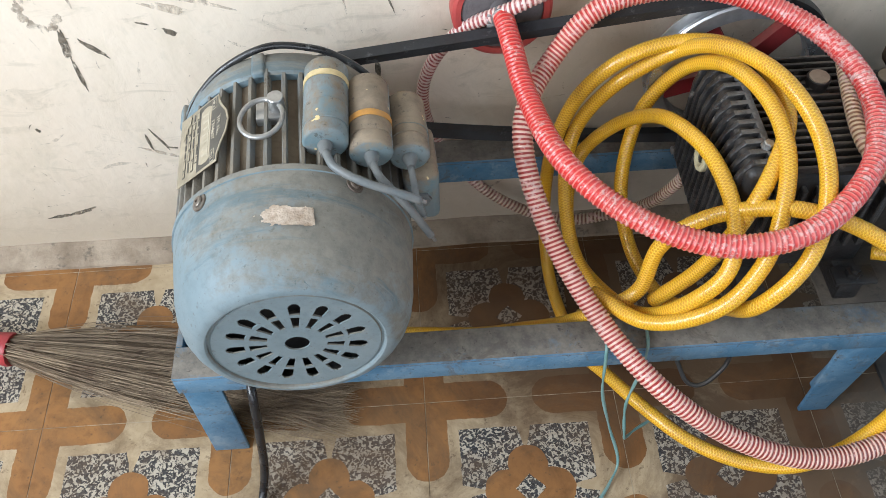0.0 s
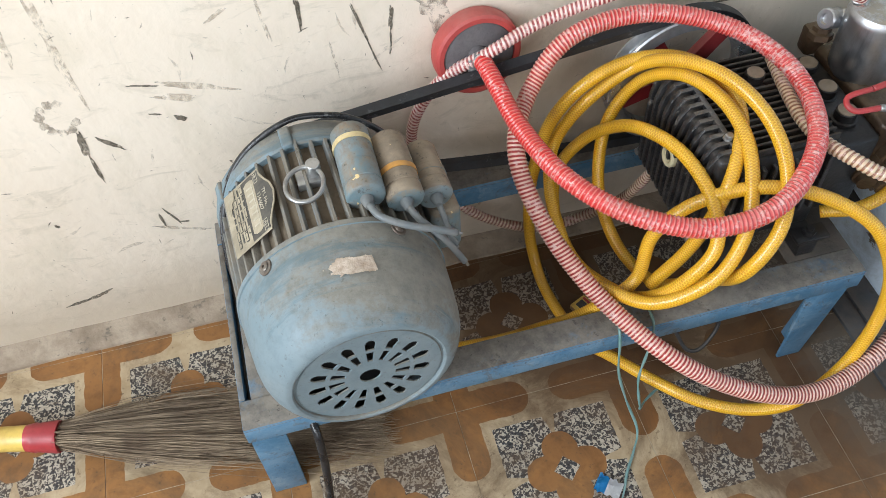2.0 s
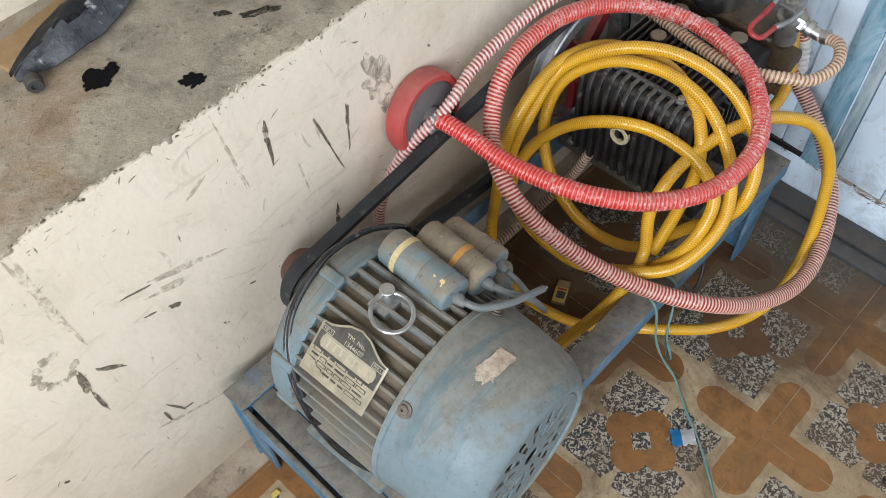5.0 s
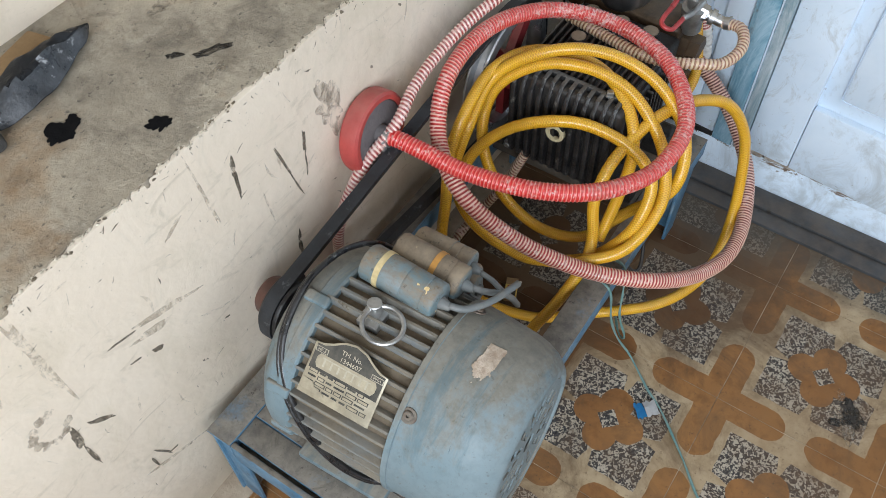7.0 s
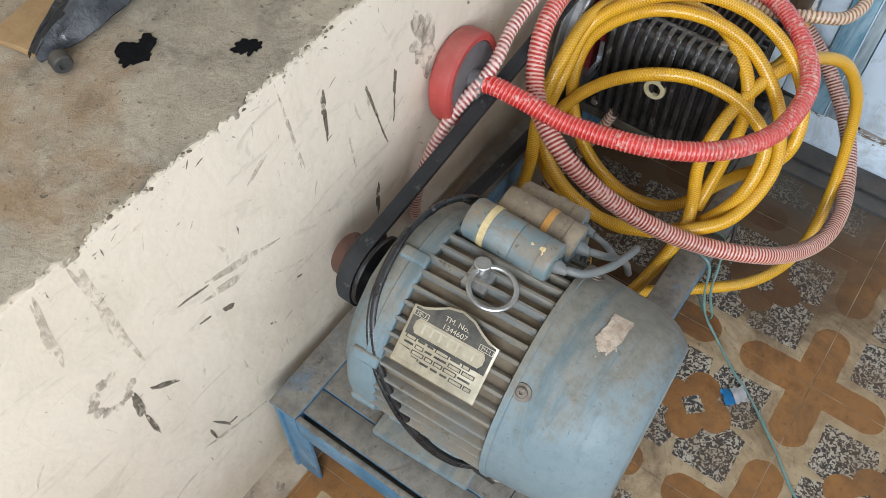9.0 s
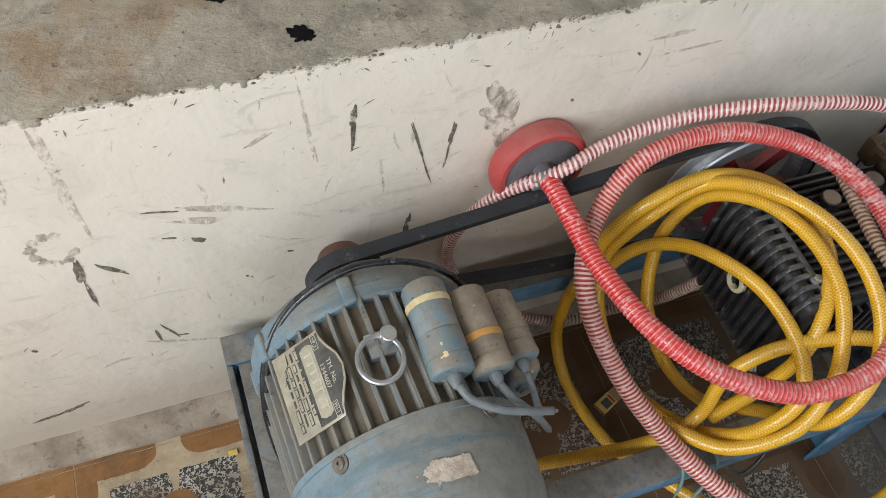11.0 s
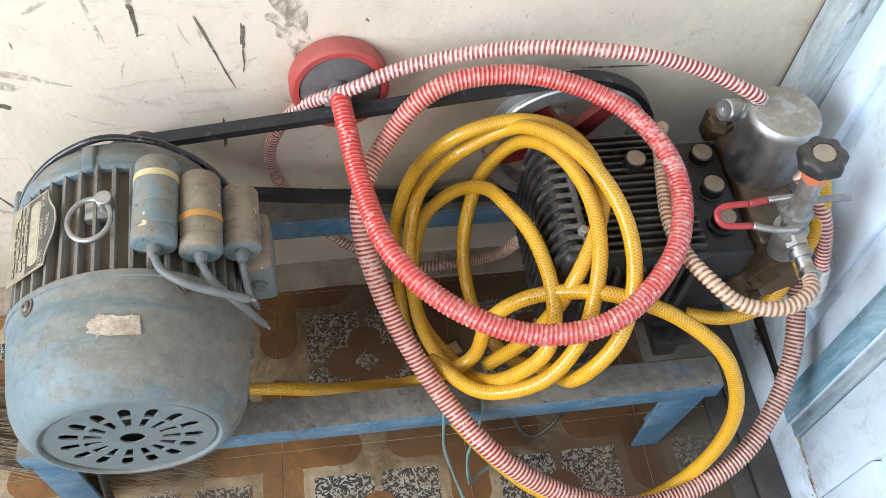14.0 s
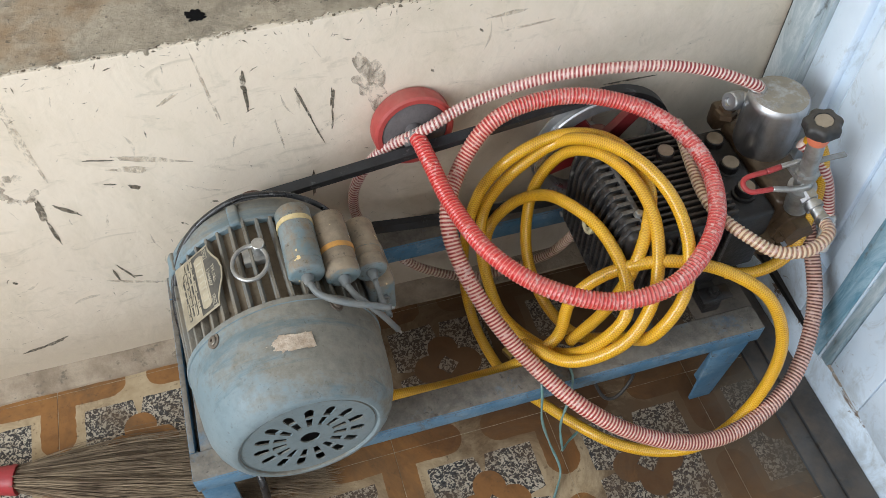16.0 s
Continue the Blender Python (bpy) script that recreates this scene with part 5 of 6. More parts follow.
def belt_loop(y, r1, r2, sag):
    pts = []
    d = Vector((FX - AX, FZ - AZ))
    ln, th = d.length, math.atan2(FZ - AZ, FX - AX)
    b = math.asin((r2 - r1) / ln)
    for k in range(25):
        w = th + math.pi / 2 + b + (math.pi - 2 * b) * k / 24
        pts.append((AX + r1 * math.cos(w), AZ + r1 * math.sin(w)))
    p, q = pts[-1], (FX + r2 * math.cos(th - math.pi / 2 - b), FZ + r2 * math.sin(th - math.pi / 2 - b))
    for k in range(1, 20):
        f = k / 20
        pts.append((p[0] + (q[0] - p[0]) * f, p[1] + (q[1] - p[1]) * f - sag * math.sin(math.pi * f)))
    for k in range(41):
        w = th - math.pi / 2 - b + (math.pi + 2 * b) * k / 40
        pts.append((FX + r2 * math.cos(w), FZ + r2 * math.sin(w)))
    bm = bmesh.new()
    rows = []
    n = len(pts)
    for k in range(n):
        a, c = Vector(pts[k - 1]), Vector(pts[(k + 1) % n])
        t = (c - a).normalized()
        nrm = Vector((t.y, -t.x))
        o = Vector(pts[k])
        row = []
        for off, wid in ((0.0065, 0.0085), (0.0065, -0.0085), (-0.0060, -0.0055), (-0.0060, 0.0055)):
            v = o + nrm * off
            row.append(bm.verts.new((v.x, y + wid, v.y)))
        rows.append(row)
    for k in range(n):
        p, q = rows[k], rows[(k + 1) % n]
        for j in range(4):
            bm.faces.new((p[j], q[j], q[(j + 1) % 4], p[(j + 1) % 4]))
    return bm


part("belt", belt_loop(0.362, 0.0395, FR, 0.012), M_BELT, drive)

flywheel = root("flywheel_pulley", (FX, 0.374, FZ), "large pulley with bright rim and dull red spokes", "pulley")
bm = bmesh.new()
lathe(bm, (FX, 0.350, FZ), (0, 1, 0), [(0, 0.084), (0, 0.101), (0.002, 0.103), (0.004, 0.103), (0.008, 0.094), (0.016, 0.094), (0.020, 0.103), (0.022, 0.103), (0.024, 0.101), (0.024, 0.084), (0.016, 0.081), (0.008, 0.081), (0, 0.084)], 96)
part("rim", bm, M_ALU, flywheel, "bright scuffed aluminium rim")
for k in range(5):
    bm = bmesh.new()
    m = Matrix.Translation((FX, 0, FZ)) @ Matrix.Rotation(radians(72 * k + 20), 4, "Y")
    prism(bm, [(0.018, -0.014), (0.050, -0.009), (0.083, -0.013), (0.083, 0.013), (0.050, 0.009), (0.018, 0.014)], m @ Matrix(((1, 0, 0, 0), (0, 0, 1, 0.3555), (0, 1, 0, 0), (0, 0, 0, 1))), 0.013, 0.002)
    part("spoke", bm, M_REDP, flywheel)
bm = bmesh.new()
lathe(bm, (FX, 0.336, FZ), (0, 1, 0), [(0, 0), (0, 0.024), (0.002, 0.026), (0.046, 0.026), (0.048, 0.024), (0.048, 0)], 32)
part("hub", bm, M_REDP, flywheel)

# ---- plunger pump ----
pump = root("plunger_pump", (0.33, 0.23, TOP), "oily black finned plunger pump with brass head", "pump")
PT = 0.392
bm = bmesh.new()
box(bm, 0.226, 0.372, 0.150, 0.322, 0.232, PT - 0.008, 0.006)
case = part("crankcase", bm, M_CAST, pump)
for k in range(17):
    y = 0.157 + k * 0.0099
    bm = bmesh.new()
    box(bm, 0.228, 0.368, y - 0.0018, y + 0.0018, PT - 0.010, PT + 0.0005, 0.0008, None, 1)
    part("rib", bm, M_CASTR, case)
for k in range(9):
    x = 0.240 + k * 0.0145
    bm = bmesh.new()
    box(bm, x - 0.0025, x + 0.0025, 0.141, 0.152, 0.275, PT - 0.020, 0.001, None, 1)
    part("rib", bm, M_CASTF, case)
bm = bmesh.new()
box(bm, 0.208, 0.231, 0.148, 0.326, 0.236, PT + 0.004, 0.008, None, 3)
cover = part("rear_cover", bm, M_CAST, pump, "black finned rear cover")
for k in range(12):
    y = 0.161 + k * 0.0138
    bm = bmesh.new()
    o = [(0.198 + (x - 0.181) * 0.77, z) for x, z in ((0.214, 0.236), (0.186, 0.240), (0.181, 0.252), (0.181, 0.366), (0.187, 0.385), (0.201, 0.3995), (0.224, 0.4005), (0.224, 0.392), (0.204, 0.389), (0.193, 0.372), (0.193, 0.250), (0.214, 0.246))]
    prism(bm, o, Matrix(((1, 0, 0, 0), (0, 0, 1, y - 0.0036), (0, 1, 0, 0), (0, 0, 0, 1))), 0.0072, 0.0014)
    part("fin", bm, M_CASTF, cover)
for y, z in ((0.156, 0.252), (0.317, 0.252), (0.2, 0.398), (0.302, 0.398)):
    bm = bmesh.new()
    d = (0, 0, 1) if z > 0.39 else (-1, 0, 0)
    at = (0.2335, y - 0.020, 0.3985) if z > 0.39 else (0.204, y, z)
    lathe(bm, at, d, [(0, 0.0075), (0.002, 0.0075), (0.002, 0.0055), (0.007, 0.0055), (0.008, 0.004), (0.008, 0)], 6)
    part("cover_bolt", bm, M_ZINC, cover)
bm = bmesh.new()
lathe(bm, (0.2025, 0.239, 0.3215), (-1, 0, 0.1), [(0, 0.0085), (0, 0.0150), (0.005, 0.0150), (0.007, 0.0135), (0.007, 0.0095), (0.005, 0.0085), (0, 0.0085)], 32)
part("sight_ring", bm, M_CREAMP, cover, "cream plastic ring")
bm = bmesh.new()
box(bm, 0.2300, 0.2380, 0.150, 0.324, PT - 0.002, PT + 0.0085, 0.002)
part("flange_bar", bm, M_CASTF, cover, "worn black flange along the cover")
# oil cap and valve caps
for x, y, z, r in ((0.316, 0.274, 0.402, 0.0125), (0.412, 0.299, 0.373, 0.0135), (0.409, 0.248, 0.377, 0.0135), (0.406, 0.199, 0.381, 0.0135)):
    bm = bmesh.new()
    lathe(bm, (x, y, z - 0.024), (0, 0, 1), [(0, 0), (0, r + 0.003), (0.010, r + 0.003), (0.011, r), (0.022, r), (0.023, r - 0.001)], 28)
    lathe(bm, (x, y, z - 0.024), (0, 0, 1), [(0.023, r - 0.001), (0.0225, r - 0.002), (0.0225, 0)], 28)
    cap = part("valve_cap" if x > 0.4 else "oil_cap", bm, M_CAST, pump)
    bm = bmesh.new()
    lathe(bm, (x, y, z - 0.0012), (0, 0, 1), [(-0.001, 0), (-0.001, r - 0.0015), (0.001, r - 0.002), (0.0012, 0)], 24)
    part("cap_top", bm, M_TAN, cap, "worn tan top")
bm = bmesh.new()
box(bm, 0.3725, 0.438, 0.160, 0.325, 0.240, 0.362, 0.007, None, 3)
part("plunger_block", bm, M_CAST, pump)
bm = bmesh.new()
box(bm, 0.4385, 0.505, 0.165, 0.330, 0.270, 0.372, 0.010, None, 3)
lathe(bm, (0.470, 0.165, 0.325), (0, -1, 0), [(0, 0.026), (0.012, 0.026), (0.014, 0.022), (0.030, 0.022), (0.031, 0)], 6)
lathe(bm, (0.445, 0.185, 0.300), (-0.35, -1, -0.1), [(0, 0.016), (0.035, 0.016), (0.036, 0.012), (0.045, 0.012), (0.045, 0)], 18)
manifold = part("manifold", bm, M_BRASS, pump, "grimy brown brass manifold")
for k, (x, y, z) in enumerate(((0.452, 0.140, 0.312), (0.452, 0.133, 0.285), (0.489, 0.155, 0.288))):
    bm = bmesh.new()
    lathe(bm, (x, y + 0.03, z), (0, -1, 0), [(0, 0.013), (0.018, 0.013), (0.019, 0.009), (0.026, 0.009), (0.026, 0)], 6)
    part("nut", bm, M_BRASS, manifold)
bm = bmesh.new()
box(bm, 0.425, 0.452, 0.325, 0.350, 0.355, 0.395, 0.006)
lathe(bm, (0.432, 0.318, 0.392), (0.1, 0.2, 1), [(0, 0.016), (0.008, 0.016), (0.010, 0.012), (0.016, 0.012), (0.016, 0)], 6)
part("rear_bracket", bm, M_BRASS, manifold)
# chrome air chamber
bm = bmesh.new()
lathe(bm, (0.474, 0.275, 0.360), (0.0, 0.02, 1), [(0, 0), (0, 0.028), (0.004, 0.037), (0.012, 0.0412), (0.020, 0.0420), (0.090, 0.0420), (0.096, 0.0410), (0.1005, 0.0380), (0.102, 0.033), (0.103, 0)], 64)
part("air_chamber", bm, M_CHROME, pump, "dusty chrome air chamber")
bm = bmesh.new()
lathe(bm, (0.445, 0.316, 0.423), (-0.85, -0.2, 0.25), [(0, 0), (0, 0.0125), (0.002, 0.0135), (0.022, 0.0135), (0.024, 0.012), (0.024, 0.007), (0.020, 0.006), (0.020, 0)], 28)
rod(bm, (0.443, 0.316, 0.423), (0.462, 0.298, 0.430), 0.012)
part("hose_elbow", bm, M_CHROME, pump, "chrome hose elbow")
# pressure regulator with knob
reg = Vector((0.458, 0.158, 0.398))
kn = Vector((0.434, 0.156, 0.545))
axis = (kn - reg).normalized()
bm = bmesh.new()
lathe(bm, reg, axis, [(-0.035, 0), (-0.035, 0.016), (-0.005, 0.016), (0, 0.0185), (0.012, 0.0185), (0.014, 0.0125), (0.034, 0.012), (0.036, 0.0150), (0.043, 0.0150), (0.045, 0.0112), (0.092, 0.0112), (0.096, 0.0095), (0.104, 0.009), (0.104, 0)], 28)
regulator = part("pressure_regulator", bm, M_ZINC, pump, "plated steel pressure regulator")
bm = bmesh.new()
lathe(bm, reg + axis * 0.104, axis, [(0, 0.008), (0, 0.0125), (0.016, 0.0155), (0.018, 0.0145), (0.018, 0)], 28)
part("collar", bm, M_ORANGE, regulator, "orange plastic collar")
bm = bmesh.new()
lathe(bm, reg + axis * 0.122, axis, [(0, 0), (0, 0.016), (0.003, 0.0205), (0.006, 0.0222), (0.014, 0.0222), (0.018, 0.020), (0.020, 0.0168), (0.020, 0.0115), (0.0185, 0.011), (0.0185, 0)], 72, lambda w, s: 1 + 0.075 * math.cos(7 * w) * (0.003 < s < 0.021))
knob = part("knob", bm, M_BLACK, regulator, "black fluted plastic knob")
bm = bmesh.new()
lathe(bm, reg + axis * 0.1405, axis, [(0, 0), (0, 0.0109), (0.0008, 0.0106), (0.001, 0)], 32)
part("knob_disc", bm, M_TAN, knob, "pale disc in the knob")
# red dipped U lever
for nm, pts, r, mt in (("lever_loop", [(0.405, 0.176, 0.434), (0.384, 0.178, 0.430), (0.374, 0.176, 0.427), (0.371, 0.168, 0.424), (0.377, 0.160, 0.421), (0.392, 0.158, 0.420), (0.408, 0.157, 0.420)], 0.0036, M_LEVER), ("lever_grip", [(0.405, 0.176, 0.434), (0.424, 0.1755, 0.4385)], 0.0040, M_LEVER), ("lever_arm", [(0.423, 0.1755, 0.4382), (0.430, 0.175, 0.440), (0.448, 0.172, 0.446)], 0.0036, M_ZINC), ("lever_arm", [(0.408, 0.157, 0.420), (0.430, 0.150, 0.420), (0.455, 0.146, 0.424)], 0.0042, M_ZINC)):
    tube(nm, pts, r, mt, regulator, step=0.003, seg=10)
bm = bmesh.new()
box(bm, 0.435, 0.470, 0.150, 0.176, 0.430, 0.436, 0.002)
box(bm, 0.462, 0.508, 0.160, 0.168, 0.447, 0.4505, 0.001)
part("lever_plate", bm, M_ZINC, regulator)
for x, y in ((0.440, 0.155), (0.462, 0.172)):
    bm = bmesh.new()
    lathe(bm, (x, y, 0.436), (0, 0, 1), [(0, 0.007), (0.006, 0.007), (0.007, 0.005), (0.007, 0)], 6)
    part("plate_nut", bm, M_ZINC, regulator)
# hose fitting with hex nut
bm = bmesh.new()
f0, f1 = Vector((0.458, 0.152, 0.404)), Vector((0.462, 0.112, 0.395))
lathe(bm, f0, f1 - f0, [(0, 0), (0, 0.0125), (0.014, 0.0125), (0.015, 0.010), (0.0155, 0.010)], 6)
lathe(bm, f0, f1 - f0, [(0.0155, 0.009), (0.019, 0.009), (0.0195, 0.012), (0.027, 0.012), (0.0275, 0.0085), (0.040, 0.0085), (0.040, 0)], 20)
part("hose_fitting", bm, M_CHROME, pump, "chrome hose fitting with a hex nut")
# feet of the pump
for x0, x1, y0, y1 in ((0.232, 0.262, 0.118, 0.345), (0.345, 0.372, 0.118, 0.345)):
    bm = bmesh.new()
    box(bm, x0, x1, y0, y1, TOP + 0.0005, TOP + 0.030, 0.003)
    part("foot", bm, M_CAST, pump)
bm = bmesh.new()
box(bm, 0.338, 0.385, 0.116, 0.140, TOP + 0.0302, TOP + 0.036, 0.001)
lathe(bm, (0.36, 0.128, TOP + 0.036), (0, 0, 1), [(0, 0.009), (0.006, 0.009), (0.006, 0.005), (0.011, 0.005), (0.011, 0)], 6)
part("foot_bolt", bm, M_CAST, pump)
bm = bmesh.new()
rod(bm, (FX, 0.31, FZ), (FX, 0.404, FZ), 0.013)
part("crankshaft", bm, M_ZINC, pump)

# ---- red and black round float on the wall ----
disc = root("suction_strainer", (-0.008, 0.395, 0.425), "round red and black suction strainer leaning on the wall", "strainer")
dn = Vector((0.05, -1, 0.10)).normalized()
dc = Vector((-0.011, 0.416, 0.416))
bm = bmesh.new()
lathe(bm, dc, dn, [(0, 0), (0, 0.052), (0.003, 0.056), (0.007, 0.0575), (0.023, 0.0575), (0.027, 0.0565), (0.0295, 0.053), (0.0295, 0.047), (0.023, 0.0465)], 72)
part("rim", bm, M_REDRIM, disc, "scuffed red plastic rim")
bm = bmesh.new()
lathe(bm, dc, dn, [(0.0232, 0.0463), (0.0275, 0.046), (0.029, 0.043), (0.0285, 0.015), (0.032, 0.012), (0.032, 0)], 64)
part("face", bm, M_GREY, disc, "dusty dark rubber face")
bm = bmesh.new()
rod(bm, dc + dn * 0.024 + Vector((-0.002, 0, 0.004)), dc + dn * 0.042 + Vector((-0.002, 0, 0.004)), 0.0125, 20)
part("spigot", bm, M_GREY, disc)
bm = bmesh.new()
rod(bm, dc + dn * 0.043 + Vector((-0.020, 0, -0.006)), dc + dn * 0.043 + Vector((-0.012, 0, -0.006)), 0.004, 10)
part("clamp_screw", bm, M_ZINC, disc)

# ---- hoses ----
RED = [(-0.012, 0.378, 0.423), (-0.010, 0.360, 0.4255), (-0.006, 0.325, 0.421), (0.003, 0.259, 0.410), (0.026, 0.166, 0.413), (0.081, 0.101, 0.404), (0.162, 0.068, 0.392), (0.247, 0.074, 0.402), (0.322, 0.142, 0.414), (0.346, 0.241, 0.420), (0.302, 0.321, 0.436), (0.204, 0.358, 0.456), (0.101, 0.358, 0.446), (0.038, 0.330, 0.395), (0.001, 0.264, 0.359), (0.018, 0.185, 0.299), (0.065, 0.100, 0.243), (0.126, 0.021, 0.208), (0.203, -0.022, 0.166), (0.286, -0.041, 0.139), (0.366, -0.032, 0.137), (0.449, 0.007, 0.162), (0.505, 0.080, 0.214), (0.520, 0.165, 0.280), (0.500, 0.195, 0.335), (0.480, 0.205, 0.350)]
tagged(tube("suction_hose", RED, 0.0112, M_HOSE_R, None, 0.0050, 0.0006, 16, 6), "thick ribbed red suction hose looped over the pump, faded", "hose")
THIN = [(0.450, 0.292, 0.462), (0.430, 0.283, 0.484), (0.377, 0.302, 0.503), (0.321, 0.316, 0.515), (0.264, 0.329, 0.517), (0.212, 0.349, 0.506), (0.160, 0.368, 0.488), (0.105, 0.378, 0.470), (0.052, 0.378, 0.455), (0.001, 0.371, 0.437), (-0.061, 0.388, 0.392), (-0.100, 0.402, 0.311), (-0.095, 0.410, 0.221), (-0.052, 0.393, 0.151), (0.003, 0.377, 0.101), (0.080, 0.360, 0.074), (0.150, 0.349, 0.093), (0.190, 0.320, 0.150), (0.206, 0.300, 0.205), (0.214, 0.288, 0.245)]
tagged(tube("bypass_hose", THIN, 0.0076, M_HOSE_T, None, 0.0057, 0.0006, 14, 6), "thin ribbed red and white hose arched over the belt", "hose")
CREAM = [(0.372, 0.338, 0.375), (0.356, 0.308, 0.392), (0.341, 0.249, 0.397), (0.330, 0.190, 0.400), (0.333, 0.149, 0.400), (0.350, 0.106, 0.403), (0.377, 0.077, 0.398), (0.417, 0.067, 0.401), (0.451, 0.082, 0.404), (0.462, 0.112, 0.395)]
tagged(tube("return_hose", CREAM, 0.0080, M_HOSE_C, None, 0.0060, 0.0006, 14, 6), "ribbed cream and brown hose bent round to a chrome fitting", "hose")
HANG = [(0.470, 0.205, 0.440), (0.490, 0.190, 0.425), (0.508, 0.172, 0.390), (0.520, 0.160, 0.350), (0.525, 0.152, 0.325)]
hang = tagged(tube("drain_hose", HANG, 0.0088, M_HOSE_T, None, 0.0057, 0.0006, 14, 6), "short ribbed red hose with a white plastic end", "hose")
hang_end = tube("white_end", [(0.525, 0.152, 0.326), (0.530, 0.147, 0.300), (0.534, 0.142, 0.265)], 0.0105, M_WHITE, hang, 0.011, 0.0009, 14, 6, label="white plastic hose end")

def clamp(name, hose, at, direction, r, w, mt, label):
    bm = bmesh.new()
    lathe(bm, Vector(at), direction, [(0, r - 0.001), (0, r), (0.0005, r + 0.0008), (w - 0.0005, r + 0.0008), (w, r), (w, r - 0.001), (0, r - 0.001)], 28)
    a, c, d = axes(direction)
    o = Vector(at) + Vector(d) * (w / 2) + a * (r + 0.002)
    rod(bm, o - c * 0.005, o + c * 0.006, 0.0028, 10)
    return part(name, bm, mt, hose, label)


clamp("hose_clamp", bpy.data.objects["suction_hose"], (-0.012, 0.377, 0.4235), (0.06, -1, 0.08), 0.0122, 0.008, M_ZINC, "plated worm-drive clamp")
clamp("hose_clamp", bpy.data.objects["return_hose"], (0.4605, 0.100, 0.399), (0.05, 0.9, -0.3), 0.0088, 0.010, M_CHROME, "chrome ferrule")
clamp("hose_clamp", bpy.data.objects["bypass_hose"], (0.437, 0.286, 0.478), (0.5, 0.3, -0.8), 0.0084, 0.008, M_ZINC, "plated clamp")
Y_A = [(0.137, 0.121, 0.221), (0.176, 0.119, 0.280), (0.200, 0.120, 0.348), (0.227, 0.146, 0.391), (0.257, 0.202, 0.412), (0.261, 0.266, 0.412), (0.235, 0.314, 0.412), (0.186, 0.340, 0.403), (0.124, 0.340, 0.383), (0.077, 0.340, 0.329), (0.053, 0.332, 0.255), (0.051, 0.340, 0.163), (0.056, 0.332, 0.073), (0.064, 0.278, 0.020), (0.083, 0.185, 0.020)]
Y_B = [(0.112, 0.123, 0.045), (0.151, 0.064, 0.056), (0.195, 0.019, 0.058), (0.254, -0.009, 0.054), (0.310, -0.021, 0.069), (0.360, -0.016, 0.119), (0.393, -0.001, 0.191), (0.396, 0.018, 0.271), (0.371, 0.048, 0.336), (0.324, 0.080, 0.368), (0.267, 0.103, 0.385), (0.221, 0.122, 0.375), (0.172, 0.137, 0.345), (0.135, 0.138, 0.301), (0.120, 0.125, 0.242)]
Y_C = [(0.086, 0.118, 0.218), (0.045, 0.129, 0.174), (0.002, 0.144, 0.142), (-0.055, 0.163, 0.105), (-0.152, 0.187, 0.077), (-0.24, 0.20, 0.05)]
tagged(tube("water_hose", Y_A + Y_B + Y_C, 0.0085, M_HOSE_Y, None, seg=16, step=0.005), "yellow braided water hose trailing from the coil onto the floor", "hose")
Y_D = [(0.070, 0.130, 0.232), (0.117, 0.075, 0.253), (0.175, 0.058, 0.296), (0.215, 0.077, 0.339), (0.234, 0.113, 0.381), (0.244, 0.162, 0.412), (0.239, 0.223, 0.424), (0.217, 0.285, 0.415), (0.192, 0.336, 0.366), (0.156, 0.336, 0.309), (0.136, 0.305, 0.251), (0.132, 0.263, 0.206), (0.146, 0.211, 0.168), (0.176, 0.158, 0.158)]
Y_E = [(0.205, 0.108, 0.222), (0.214, 0.056, 0.301), (0.252, 0.068, 0.358), (0.271, 0.113, 0.403), (0.269, 0.169, 0.433), (0.246, 0.229, 0.448), (0.213, 0.287, 0.436), (0.182, 0.336, 0.394), (0.120, 0.336, 0.351), (0.082, 0.336, 0.291), (0.066, 0.308, 0.248), (0.062, 0.260, 0.214), (0.069, 0.200, 0.194), (0.100, 0.143, 0.195)]
Y_F = [(0.122, 0.104, 0.222), (0.146, 0.076, 0.277), (0.184, 0.080, 0.329), (0.195, 0.124, 0.362), (0.185, 0.188, 0.379), (0.163, 0.247, 0.371), (0.151, 0.302, 0.329), (0.125, 0.336, 0.281), (0.090, 0.336, 0.235), (0.068, 0.289, 0.210), (0.064, 0.221, 0.200), (0.075, 0.164, 0.205), (0.095, 0.122, 0.215)]
tagged(tube("coiled_hose", Y_D + Y_E + Y_F, 0.0085, M_HOSE_Y, None, seg=16, step=0.005), "yellow braided hose coiled against the black pump", "hose")
tagged(tube("delivery_hose", [(0.474, 0.200, 0.452), (0.494, 0.190, 0.435), (0.502, 0.176, 0.395), (0.492, 0.155, 0.345), (0.465, 0.132, 0.290), (0.425, 0.132, 0.262), (0.385, 0.150, 0.248)], 0.0085, M_HOSE_Y, None, seg=16, step=0.005), "yellow braided hose at the pump outlet", "hose")

# ---- broom on the floor ----
broom = root("soft_broom", (-0.6, 0.21, 0), "soft grass broom with a red plastic sleeve lying on the tiles", "broom")
rng = random.Random(11)
h0, h1 = Vector((-0.685, 0.232, 0.030)), Vector((-0.215, 0.135, 0.008))
verts, faces = [], []
